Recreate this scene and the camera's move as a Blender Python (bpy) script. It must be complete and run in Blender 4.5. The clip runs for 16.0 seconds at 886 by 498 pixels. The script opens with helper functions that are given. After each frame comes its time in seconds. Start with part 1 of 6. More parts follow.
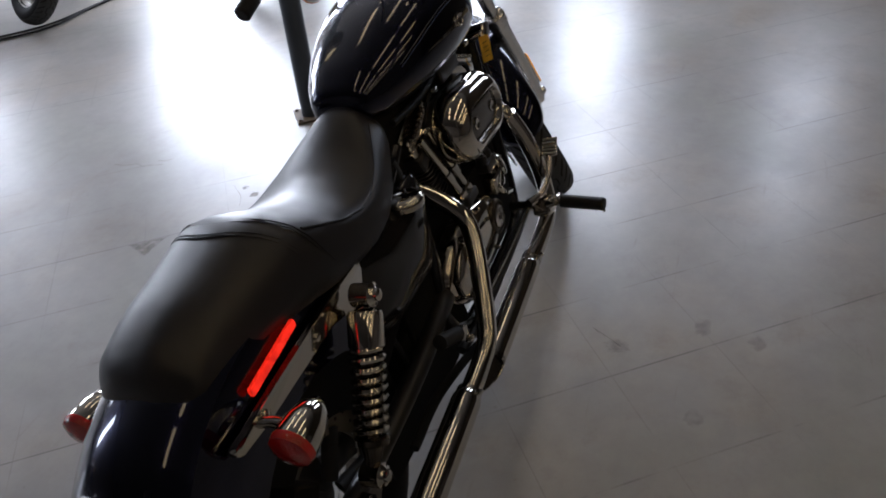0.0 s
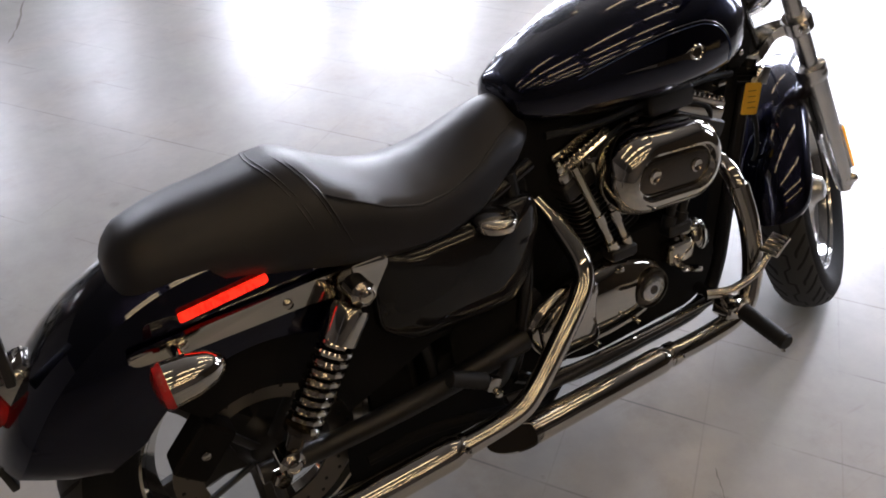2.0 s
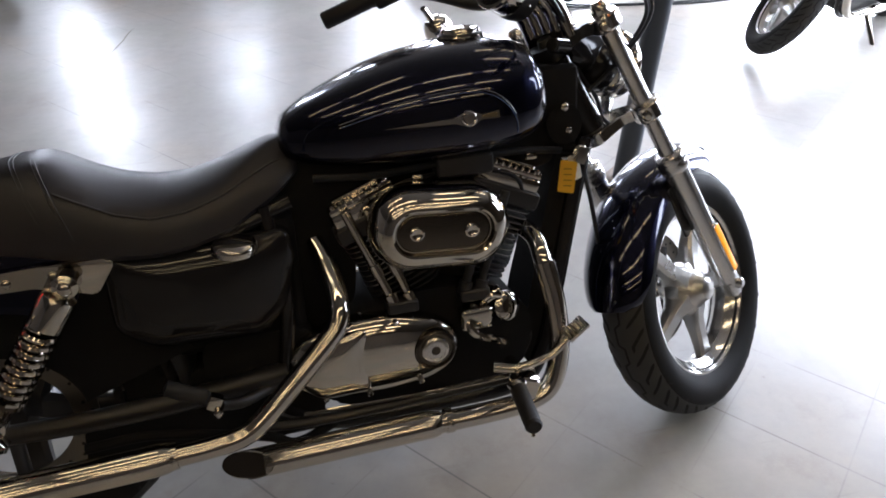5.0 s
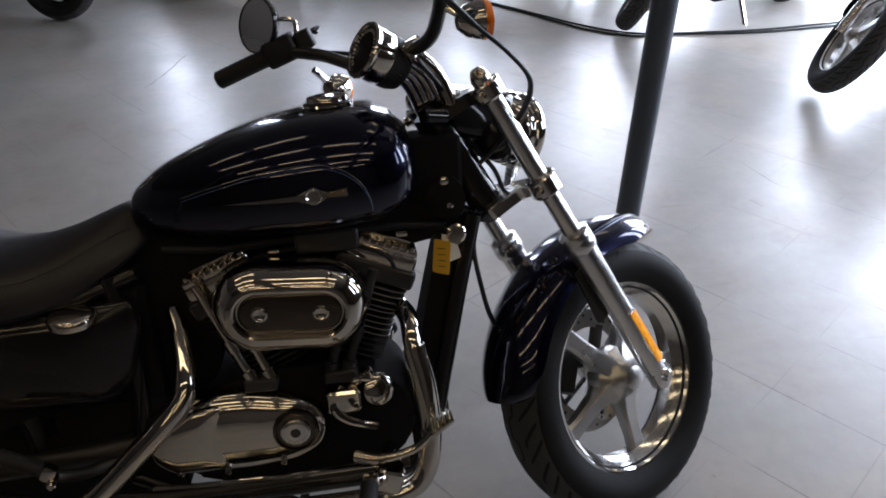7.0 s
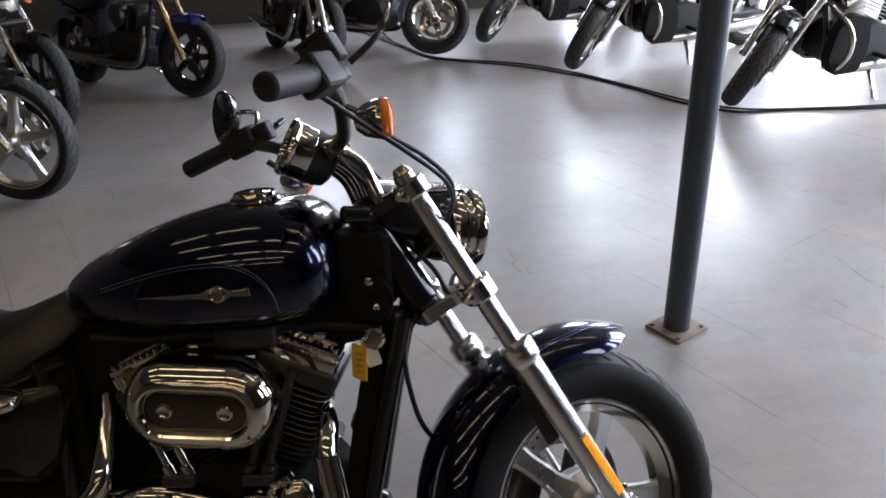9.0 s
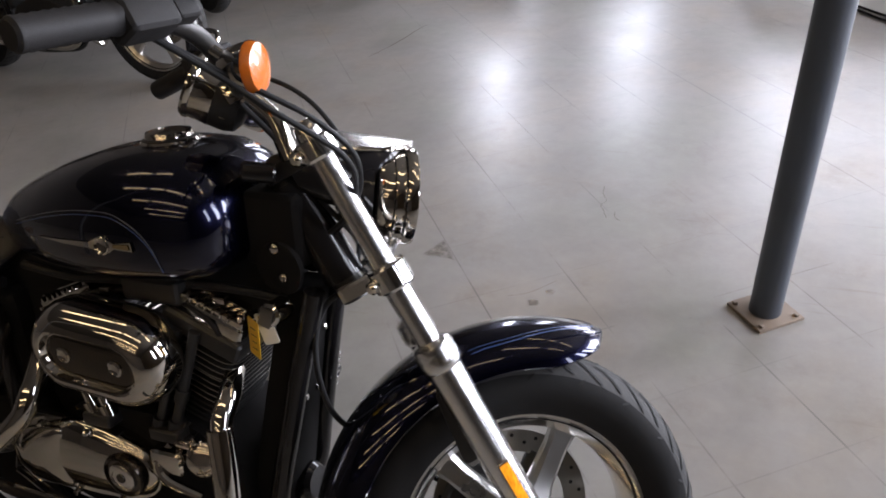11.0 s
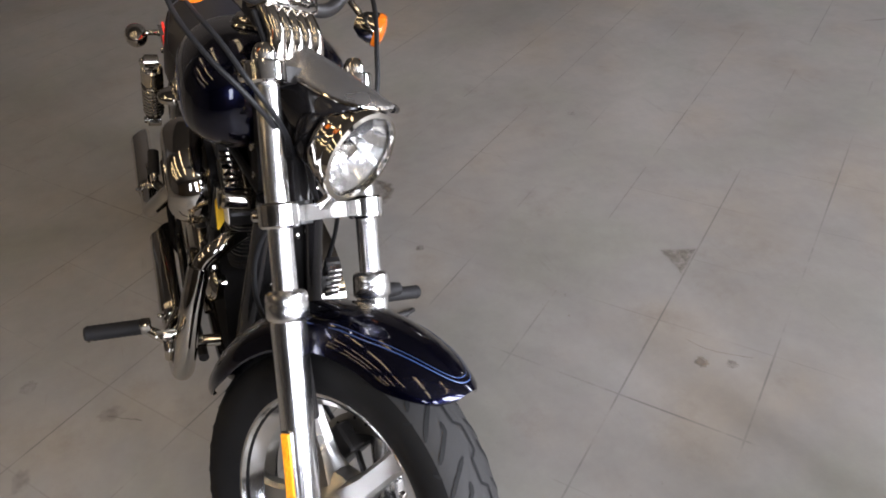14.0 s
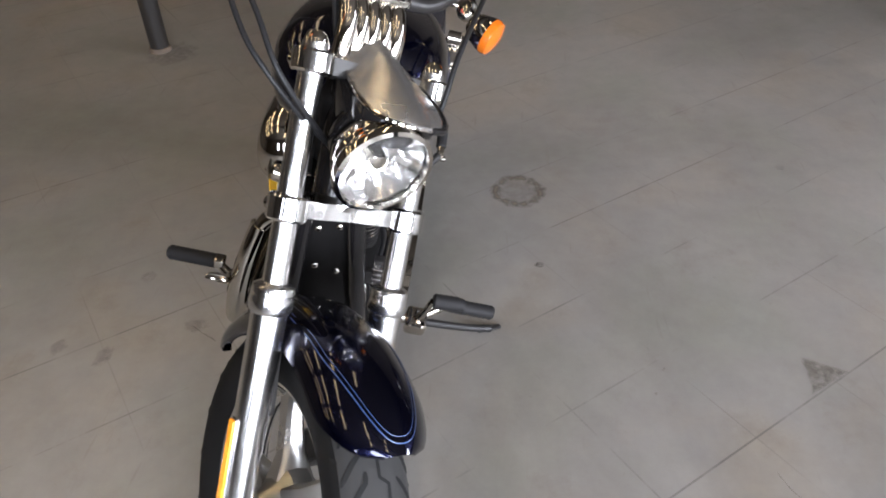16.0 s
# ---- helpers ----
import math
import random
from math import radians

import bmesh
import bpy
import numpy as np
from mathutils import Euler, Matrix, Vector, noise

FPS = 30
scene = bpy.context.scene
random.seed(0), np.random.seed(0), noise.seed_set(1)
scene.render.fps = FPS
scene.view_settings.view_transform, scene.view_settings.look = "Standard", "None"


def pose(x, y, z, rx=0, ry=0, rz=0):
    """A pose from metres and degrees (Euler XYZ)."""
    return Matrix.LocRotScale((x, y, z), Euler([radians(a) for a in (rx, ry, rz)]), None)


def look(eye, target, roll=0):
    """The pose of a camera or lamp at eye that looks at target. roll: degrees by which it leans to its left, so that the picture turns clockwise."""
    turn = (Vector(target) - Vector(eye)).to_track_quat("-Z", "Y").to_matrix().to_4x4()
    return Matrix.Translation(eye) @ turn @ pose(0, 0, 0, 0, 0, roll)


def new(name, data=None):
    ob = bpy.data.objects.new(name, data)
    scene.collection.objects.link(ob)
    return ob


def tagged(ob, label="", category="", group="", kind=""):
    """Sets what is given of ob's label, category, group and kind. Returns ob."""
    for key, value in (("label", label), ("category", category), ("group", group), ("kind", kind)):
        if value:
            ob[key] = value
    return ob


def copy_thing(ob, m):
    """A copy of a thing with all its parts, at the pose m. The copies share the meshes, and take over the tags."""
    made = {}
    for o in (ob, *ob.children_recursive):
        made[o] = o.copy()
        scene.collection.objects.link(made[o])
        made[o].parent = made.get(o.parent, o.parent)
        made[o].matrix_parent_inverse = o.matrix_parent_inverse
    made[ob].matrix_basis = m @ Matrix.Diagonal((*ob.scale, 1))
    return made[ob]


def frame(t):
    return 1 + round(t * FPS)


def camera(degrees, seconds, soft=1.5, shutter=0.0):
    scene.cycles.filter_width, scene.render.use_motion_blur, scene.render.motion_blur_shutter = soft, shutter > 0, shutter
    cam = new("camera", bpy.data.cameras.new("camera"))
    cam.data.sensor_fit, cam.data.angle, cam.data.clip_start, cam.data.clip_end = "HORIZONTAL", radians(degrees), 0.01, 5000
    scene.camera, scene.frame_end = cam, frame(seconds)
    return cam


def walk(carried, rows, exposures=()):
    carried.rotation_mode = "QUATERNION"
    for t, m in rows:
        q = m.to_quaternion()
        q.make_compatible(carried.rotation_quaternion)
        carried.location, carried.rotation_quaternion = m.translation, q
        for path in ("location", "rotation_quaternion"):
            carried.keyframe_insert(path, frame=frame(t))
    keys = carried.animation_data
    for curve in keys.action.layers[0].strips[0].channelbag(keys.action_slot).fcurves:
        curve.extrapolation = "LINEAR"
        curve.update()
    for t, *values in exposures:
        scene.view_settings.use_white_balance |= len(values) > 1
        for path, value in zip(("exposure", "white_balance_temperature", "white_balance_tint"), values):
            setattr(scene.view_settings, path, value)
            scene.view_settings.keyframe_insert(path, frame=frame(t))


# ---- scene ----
cam = camera(62.3, 16.0, 1.8)
PATH = [
    (0, (-0.645, -0.625, 1.403), (0.831, 0.033, 0.225), -6.9),
    (0.5, (-0.535, -0.699, 1.393), (0.734, 0.318, 0.23), -5.3),
    (1, (-0.412, -0.853, 1.398), (0.562, 0.393, 0.174), -1.3),
    (1.5, (-0.297, -0.906, 1.384), (0.556, 0.395, 0.127), -1.1),
    (2, (-0.165, -0.903, 1.382), (0.646, 0.446, 0.149), 0.2),
    (2.5, (-0.058, -1.016, 1.366), (0.569, 0.456, 0.166), 2.2),
    (3, (0.015, -1.122, 1.374), (0.505, 0.431, 0.212), 1.9),
    (3.5, (0.068, -1.158, 1.377), (0.571, 0.351, 0.164), 2.5),
    (4, (0.182, -1.174, 1.36), (0.697, 0.328, 0.144), 0.5),
    (4.5, (0.353, -1.186, 1.347), (0.849, 0.335, 0.147), -2.7),
    (5, (0.478, -1.248, 1.382), (0.963, 0.353, 0.286), 1.5),
    (7.5, (1.107, -1.183, 1.443), (1.216, 0.5, 0.369), -2.0),
    (8, (1.229, -1.201, 1.442), (1.228, 0.479, 0.356), -2.7),
    (8.5, (1.296, -1.174, 1.439), (1.202, 0.555, 0.437), -5.0),
    (9, (1.386, -1.092, 1.445), (1.199, 0.683, 0.543), -4.6),
    (9.5, (1.467, -1.002, 1.431), (1.23, 0.724, 0.45), -5.0),
    (12, (2.024, -0.559, 1.414), (0.974, 0.652, 0.218), -6.4),
    (12.5, (2.156, -0.457, 1.406), (0.953, 0.561, 0.175), -5.4),
    (13, (2.206, -0.318, 1.395), (0.902, 0.594, 0.183), -3.8),
    (13.5, (2.232, -0.17, 1.406), (0.818, 0.59, 0.214), -4.5),
    (14, (2.306, -0.002, 1.403), (0.787, 0.488, 0.197), -5.6),
    (14.5, (2.377, 0.134, 1.402), (0.816, 0.397, 0.179), -4.3),
    (15, (2.379, 0.204, 1.399), (0.805, 0.333, 0.172), -5.7),
    (15.5, (2.305, 0.289, 1.401), (0.739, 0.303, 0.157), -1.8),
    (16, (2.205, 0.362, 1.408), (0.644, 0.228, 0.166), -1.7),
]
EXPOSURES = [(0.0, 0.15, 5870, 15), (1.0, 0.2, 6020, 16), (1.5, 0.66, 6070, 17), (3.0, 1.16, 6170, 18), (4.0, 1.26, 6100, 17), (4.5, 1.23, 6070, 17), (5.0, 1.09, 5920, 15), (7.5, 0.37, 5770, 15), (9.5, 0.62, 6020, 17), (12.0, 0.83, 6220, 18), (14.5, 1.0, 6220, 16), (16.0, 1.04, 6120, 15)]
walk(cam, [(t, look(eye, target, roll)) for t, eye, target, roll in PATH], exposures=EXPOSURES)

# ---------------------------------------------------------------- world and light
world = bpy.data.worlds.new("daylight")
scene.world = world
world.use_nodes = True
wn = world.node_tree.nodes
sky = wn.new("ShaderNodeTexSky")
sky.sky_type, sky.sun_disc = "NISHITA", False
sky.sun_elevation, sky.sun_rotation = radians(40), radians(30)
world.node_tree.links.new(sky.outputs["Color"], wn["Background"].inputs["Color"])
wn["Background"].inputs["Strength"].default_value = 0.12

EAST, WEST, NORTH, SOUTH, HIGH = 5.9, -6.5, 8.2, -9.0, 4.2
WINDOW_GLOW = 43.0
TUBE_GLOW = 5.5
# openings: wall, centre along the wall, width, sill height, head height, brightness factor of its lamp
OPENINGS = [
    ("north", -1.1, 0.50, 1.1, 3.3, 1.05), ("north", 0.62, 0.6, 1.0, 3.1, 0.40),
    ("north", 2.7, 1.2, 0.3, 3.2, 0.58), ("north", 4.7, 1.9, 0.0, 3.2, 0.70),
    ("east", 4.5, 3.0, 0.0, 3.3, 0.85), ("east", 2.05, 0.95, 0.3, 3.2, 0.95), ("east", 0.55, 0.7, 0.8, 3.2, 0.75), ("east", -1.25, 0.55, 1.4, 3.2, 0.45),
]


def window_light(wall, centre, width, low, high, clear):
    data = bpy.data.lights.new("window_daylight", "AREA")
    data.shape, data.size, data.size_y = "RECTANGLE", width - 0.1, high - low - 0.1
    data.energy = WINDOW_GLOW * clear * data.size * data.size_y
    data.color = (0.93, 0.965, 1.0)
    ob = new("window_daylight", data)
    mid = (low + high) / 2
    if wall == "north":
        ob.matrix_world = look((centre, NORTH - 0.03, mid), (centre, 0, mid))
    else:
        ob.matrix_world = look((EAST - 0.03, centre, mid), (0, centre, mid))


for opening in OPENINGS:
    window_light(*opening)

# ---------------------------------------------------------------- materials


def material(name, colour, rough=0.5, metal=0.0, coat=0.0, spread=0.0, grain=60.0, bump=0.0, wear=0.0, spec=0.5):
    """Principled surface with variation at two scales: colour and roughness patches, fine bump."""
    m = bpy.data.materials.new(name)
    m.use_nodes = True
    nt = m.node_tree
    b = nt.nodes["Principled BSDF"]
    b.inputs["Base Color"].default_value = (*colour, 1)
    b.inputs["Roughness"].default_value = rough
    b.inputs["Metallic"].default_value = metal
    b.inputs["Coat Weight"].default_value = coat
    b.inputs["Coat Roughness"].default_value = 0.03
    b.inputs["Specular IOR Level"].default_value = spec
    tc = nt.nodes.new("ShaderNodeTexCoord")
    if spread or wear:
        big = nt.nodes.new("ShaderNodeTexNoise")
        big.inputs["Scale"].default_value = grain * 0.12
        big.inputs["Detail"].default_value = 6
        nt.links.new(tc.outputs["Object"], big.inputs["Vector"])
        if spread:
            mix = nt.nodes.new("ShaderNodeMix")
            mix.data_type = "RGBA"
            mix.inputs["A"].default_value = (*[c * (1 - spread) for c in colour], 1)
            mix.inputs["B"].default_value = (*[min(1, c * (1 + spread)) for c in colour], 1)
            nt.links.new(big.outputs["Fac"], mix.inputs["Factor"])
            nt.links.new(mix.outputs["Result"], b.inputs["Base Color"])
        if wear:
            rr = nt.nodes.new("ShaderNodeMapRange")
            rr.inputs["To Min"].default_value = max(0.0, rough - wear)
            rr.inputs["To Max"].default_value = rough + wear
            nt.links.new(big.outputs["Fac"], rr.inputs["Value"])
            nt.links.new(rr.outputs["Result"], b.inputs["Roughness"])
    if bump:
        fine = nt.nodes.new("ShaderNodeTexNoise")
        fine.inputs["Scale"].default_value = grain * 8
        fine.inputs["Detail"].default_value = 4
        nt.links.new(tc.outputs["Object"], fine.inputs["Vector"])
        bp = nt.nodes.new("ShaderNodeBump")
        bp.inputs["Strength"].default_value = bump
        bp.inputs["Distance"].default_value = 0.002
        nt.links.new(fine.outputs["Fac"], bp.inputs["Height"])
        nt.links.new(bp.outputs["Normal"], b.inputs["Normal"])
    return m


def glowing(name, colour, strength):
    m = bpy.data.materials.new(name)
    m.use_nodes = True
    b = m.node_tree.nodes["Principled BSDF"]
    b.inputs["Base Color"].default_value = (*colour, 1)
    b.inputs["Emission Color"].default_value = (*colour, 1)
    b.inputs["Emission Strength"].default_value = strength
    return m


def lens_plastic(name, colour, rough=0.12, transmission=0.35):
    m = material(name, colour, rough, coat=0.6)
    b = m.node_tree.nodes["Principled BSDF"]
    b.inputs["Transmission Weight"].default_value = transmission
    b.inputs["IOR"].default_value = 1.5
    nt = m.node_tree
    v = nt.nodes.new("ShaderNodeTexVoronoi")
    v.inputs["Scale"].default_value = 260
    tc = nt.nodes.new("ShaderNodeTexCoord")
    bp = nt.nodes.new("ShaderNodeBump")
    bp.inputs["Strength"].default_value = 0.35
    bp.inputs["Distance"].default_value = 0.001
    nt.links.new(tc.outputs["Object"], v.inputs["Vector"])
    nt.links.new(v.outputs["Distance"], bp.inputs["Height"])
    nt.links.new(bp.outputs["Normal"], b.inputs["Normal"])
    return m


def reflex_glow(name, colour, light, strength):
    """A reflector's lens, no lamp: its bright return is added as emission, broken up by the prisms."""
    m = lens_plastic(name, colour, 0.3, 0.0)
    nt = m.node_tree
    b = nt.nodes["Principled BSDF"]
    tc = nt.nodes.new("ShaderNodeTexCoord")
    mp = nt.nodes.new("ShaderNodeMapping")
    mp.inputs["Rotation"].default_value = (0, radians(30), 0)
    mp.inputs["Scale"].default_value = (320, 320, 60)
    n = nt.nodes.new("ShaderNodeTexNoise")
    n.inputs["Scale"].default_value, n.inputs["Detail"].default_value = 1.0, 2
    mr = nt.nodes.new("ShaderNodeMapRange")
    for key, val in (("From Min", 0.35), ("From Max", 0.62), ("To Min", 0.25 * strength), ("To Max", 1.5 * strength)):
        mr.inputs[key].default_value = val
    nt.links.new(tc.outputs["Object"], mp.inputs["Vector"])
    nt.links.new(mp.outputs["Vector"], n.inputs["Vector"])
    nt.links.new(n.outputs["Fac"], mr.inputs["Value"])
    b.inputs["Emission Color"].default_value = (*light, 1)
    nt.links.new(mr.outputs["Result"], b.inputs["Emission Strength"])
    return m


def concrete():
    m = bpy.data.materials.new("polished_concrete")
    m.use_nodes = True
    nt = m.node_tree
    b = nt.nodes["Principled BSDF"]
    tc = nt.nodes.new("ShaderNodeTexCoord")

    def noise_at(scale, detail=8, rough=0.6):
        n = nt.nodes.new("ShaderNodeTexNoise")
        n.inputs["Scale"].default_value, n.inputs["Detail"].default_value, n.inputs["Roughness"].default_value = scale, detail, rough
        nt.links.new(tc.outputs["Object"], n.inputs["Vector"])
        return n

    def ramp(src, stops):
        r = nt.nodes.new("ShaderNodeValToRGB")
        e = r.color_ramp.elements
        while len(e) < len(stops):
            e.new(0.5)
        for el, (p, c) in zip(e, stops):
            el.position, el.color = p, (*c, 1) if len(c) == 3 else c
        nt.links.new(src, r.inputs["Fac"])
        return r

    def mix(a, bb, fac, mode="MIX"):
        x = nt.nodes.new("ShaderNodeMix")
        x.data_type, x.blend_type = "RGBA", mode
        for sock, val in (("A", a), ("B", bb), ("Factor", fac)):
            if isinstance(val, (int, float)):
                x.inputs[sock].default_value = val
            elif isinstance(val, tuple):
                x.inputs[sock].default_value = val
            else:
                nt.links.new(val, x.inputs[sock])
        return x.outputs["Result"]

    base = ramp(noise_at(0.9).outputs["Fac"], [(0.3, (0.255, 0.237, 0.215)), (0.52, (0.335, 0.316, 0.293)), (0.75, (0.385, 0.367, 0.344))])
    fine = ramp(noise_at(14, 10, 0.7).outputs["Fac"], [(0.3, (0.90, 0.90, 0.90)), (0.7, (1.05, 1.05, 1.05))])
    col = mix(base.outputs["Color"], fine.outputs["Color"], 1.0, "MULTIPLY")
    # brown scuffs and worn blotches
    blot = ramp(noise_at(3.3, 12, 0.75).outputs["Fac"], [(0.55, (0, 0, 0)), (0.74, (1, 1, 1))])
    fac = nt.nodes.new("ShaderNodeMath")
    fac.operation = "MULTIPLY"
    fac.inputs[1].default_value = 0.50
    nt.links.new(blot.outputs["Color"], fac.inputs[0])
    col = mix(col, (0.20, 0.165, 0.13, 1), fac.outputs[0])
    # pale worn paths, greenish and ochre clouds, small dark specks
    cloud = ramp(noise_at(1.6, 5, 0.55).outputs["Fac"], [(0.35, (0.92, 0.96, 0.90)), (0.5, (1.0, 1.0, 1.0)), (0.66, (1.07, 1.0, 0.90))])
    col = mix(col, cloud.outputs["Color"], 0.8, "MULTIPLY")
    speck = ramp(noise_at(38, 3, 0.5).outputs["Fac"], [(0.70, (0, 0, 0)), (0.76, (1, 1, 1))])
    patch = ramp(noise_at(2.1, 4, 0.6).outputs["Fac"], [(0.48, (0, 0, 0)), (0.62, (0.55, 0.55, 0.55))])
    both = nt.nodes.new("ShaderNodeMath")
    both.operation = "MULTIPLY"
    nt.links.new(speck.outputs["Color"], both.inputs[0])
    nt.links.new(patch.outputs["Color"], both.inputs[1])
    col = mix(col, (0.15, 0.12, 0.095, 1), both.outputs[0])
    stretch = nt.nodes.new("ShaderNodeMapping")
    stretch.inputs["Rotation"].default_value = (0, 0, radians(20))
    stretch.inputs["Scale"].default_value = (1.2, 14.0, 1.0)
    nt.links.new(tc.outputs["Object"], stretch.inputs["Vector"])
    drag = nt.nodes.new("ShaderNodeTexNoise")
    drag.inputs["Scale"].default_value, drag.inputs["Detail"].default_value = 2.4, 6
    nt.links.new(stretch.outputs["Vector"], drag.inputs["Vector"])
    scuff = ramp(drag.outputs["Fac"], [(0.66, (0, 0, 0)), (0.74, (0.32, 0.32, 0.32))])
    col = mix(col, (0.19, 0.155, 0.125, 1), scuff.outputs["Color"])
    # the faint glue lines of lifted square tiles, broken up by wear
    mp = nt.nodes.new("ShaderNodeMapping")
    mp.inputs["Location"].default_value = TILE_SHIFT
    mp.inputs["Rotation"].default_value = (0, 0, radians(-TILE_TURN))
    nt.links.new(tc.outputs["Object"], mp.inputs["Vector"])
    br = nt.nodes.new("ShaderNodeTexBrick")
    br.offset, br.squash = 0.0, 1.0
    for key, val in (("Scale", 1.0), ("Mortar Size", 0.0026), ("Mortar Smooth", 0.6), ("Brick Width", TILE), ("Row Height", TILE), ("Bias", 0.0)):
        br.inputs[key].default_value = val
    nt.links.new(mp.outputs["Vector"], br.inputs["Vector"])
    worn = ramp(noise_at(1.7, 6, 0.7).outputs["Fac"], [(0.45, (0.0, 0.0, 0.0)), (0.58, (1, 1, 1))])
    line = nt.nodes.new("ShaderNodeMath")
    line.operation = "MULTIPLY"
    # the joints that run one way show more than those across
    br2 = nt.nodes.new("ShaderNodeTexBrick")
    br2.offset, br2.squash = 0.0, 1.0
    for key, val in (("Scale", 1.0), ("Mortar Size", 0.0036), ("Mortar Smooth", 0.6), ("Brick Width", TILE), ("Row Height", 300.0), ("Bias", 0.0)):
        br2.inputs[key].default_value = val
    nt.links.new(mp.outputs["Vector"], br2.inputs["Vector"])
    joint = nt.nodes.new("ShaderNodeMath")
    joint.operation = "MULTIPLY_ADD"
    joint.inputs[1].default_value = 0.42
    nt.links.new(br.outputs["Fac"], joint.inputs[0])
    main = nt.nodes.new("ShaderNodeMath")
    main.operation = "MULTIPLY"
    main.inputs[1].default_value = 0.62
    nt.links.new(br2.outputs["Fac"], main.inputs[0])
    nt.links.new(main.outputs[0], joint.inputs[2])
    nt.links.new(joint.outputs[0], line.inputs[0])
    nt.links.new(worn.outputs["Color"], line.inputs[1])
    half = nt.nodes.new("ShaderNodeMath")
    half.operation = "MULTIPLY"
    half.inputs[1].default_value = 0.72
    nt.links.new(line.outputs[0], half.inputs[0])
    col = mix(col, (0.13, 0.12, 0.105, 1), half.outputs[0])
    nt.links.new(col, b.inputs["Base Color"])
    rr = ramp(noise_at(2.6, 8, 0.65).outputs["Fac"], [(0.25, (0.28, 0.28, 0.28)), (0.75, (0.44, 0.44, 0.44))])
    nt.links.new(rr.outputs["Color"], b.inputs["Roughness"])
    b.inputs["Specular IOR Level"].default_value = 0.95
    b.inputs["Coat Weight"].default_value = 0.08
    b.inputs["Coat Roughness"].default_value = 0.2
    bp = nt.nodes.new("ShaderNodeBump")
    bp.inputs["Strength"].default_value, bp.inputs["Distance"].default_value = 0.12, 0.004
    nt.links.new(noise_at(9, 10, 0.7).outputs["Fac"], bp.inputs["Height"])
    nt.links.new(bp.outputs["Normal"], b.inputs["Normal"])
    return m


TILE, TILE_TURN = 0.2985, 37.0
tc_, ts_ = math.cos(radians(TILE_TURN)), math.sin(radians(TILE_TURN))
TILE_AT = (1.048, 0.562)
TILE_SHIFT = (-(tc_ * TILE_AT[0] + ts_ * TILE_AT[1]), -(-ts_ * TILE_AT[0] + tc_ * TILE_AT[1]), 0)

M_FLOOR = concrete()
M_WALL = material("painted_block", (0.065, 0.052, 0.040), 0.7, spread=0.08, grain=20, bump=0.15)
M_CEIL = material("dusty_ceiling", (0.055, 0.046, 0.036), 0.8, spread=0.15, grain=12)
M_BLUE = material("midnight_blue_flake_paint", (0.0028, 0.0037, 0.022), 0.22, metal=0.9, coat=1.0, spread=0.25, grain=80)
# low specular keeps these parts from catching the windows
M_MATTBLACK = material("matt_black_casting", (0.013, 0.0122, 0.012), 0.9, spread=0.3, grain=90, spec=0.1)
M_BLACK = material("gloss_black_paint", (0.013, 0.012, 0.0125), 0.12, spec=0.3, coat=0.2, spread=0.2, grain=60)
M_CHROME = material("chrome", (0.60, 0.565, 0.51), 0.065, metal=1.0, wear=0.035, grain=70)
M_VISOR = material("satin_visor_metal", (0.60, 0.58, 0.56), 0.27, metal=0.9, wear=0.02, grain=60)
M_ALU = material("brushed_aluminium", (0.72, 0.71, 0.70), 0.24, metal=1.0, wear=0.07, grain=90, bump=0.04)
M_CAST = material("machined_cast_wheel", (0.62, 0.61, 0.59), 0.30, metal=1.0, wear=0.08, grain=90, bump=0.08)
M_STEEL = material("brake_disc_steel", (0.30, 0.28, 0.25), 0.30, metal=1.0, wear=0.08, grain=120)
M_DARKDISC = material("dark_disc_steel", (0.17, 0.155, 0.135), 0.40, metal=1.0, wear=0.08, grain=120)
M_SATIN = material("satin_black_metal", (0.022, 0.0205, 0.020), 0.36, spread=0.3, grain=90, bump=0.1)
M_WRINKLE = material("wrinkle_black_powder", (0.016, 0.015, 0.0148), 0.6, spread=0.3, grain=150, bump=0.35, spec=0.3)
M_POLISH = material("polished_rim_alloy", (0.74, 0.73, 0.71), 0.13, metal=1.0, wear=0.05, grain=90)
M_RUBBER = material("tyre_rubber", (0.014, 0.0135, 0.0135), 0.66, spread=0.35, grain=70, bump=0.2, spec=0.15)
M_TREAD = material("scuffed_tread_rubber", (0.042, 0.041, 0.040), 0.66, spread=0.35, grain=70, bump=0.25, spec=0.35)
# near-black for flat strips that stand in for the shade inside tread grooves
M_GROOVE = material("tread_groove_shade", (0.004, 0.004, 0.004), 0.8)
M_PLASTIC = material("black_plastic", (0.023, 0.022, 0.022), 0.42, spread=0.2, grain=80, bump=0.08)
M_LEATHER = material("black_vinyl", (0.021, 0.0195, 0.0225), 0.38, spread=0.25, grain=110, bump=0.16, wear=0.06, spec=0.45)
M_RED = lens_plastic("red_lens", (0.62, 0.012, 0.010), 0.15, 0.2)
# both are plain reflectors; the light they throw back is put in as emission
M_REFLEX_RED = reflex_glow("red_reflex_glow", (0.95, 0.02, 0.010), (1.0, 0.022, 0.005), 0.75)
M_REFLEX_AMBER = reflex_glow("amber_reflex_glow", (1.0, 0.36, 0.010), (1.0, 0.40, 0.015), 0.38)
M_AMBER = lens_plastic("amber_lens", (0.95, 0.22, 0.01), 0.15, 0.3)
M_YELLOW = material("yellow_card", (0.80, 0.46, 0.02), 0.55, spread=0.12, grain=60)
M_PAPER = material("white_card", (0.72, 0.70, 0.64), 0.6, spread=0.1, grain=60)
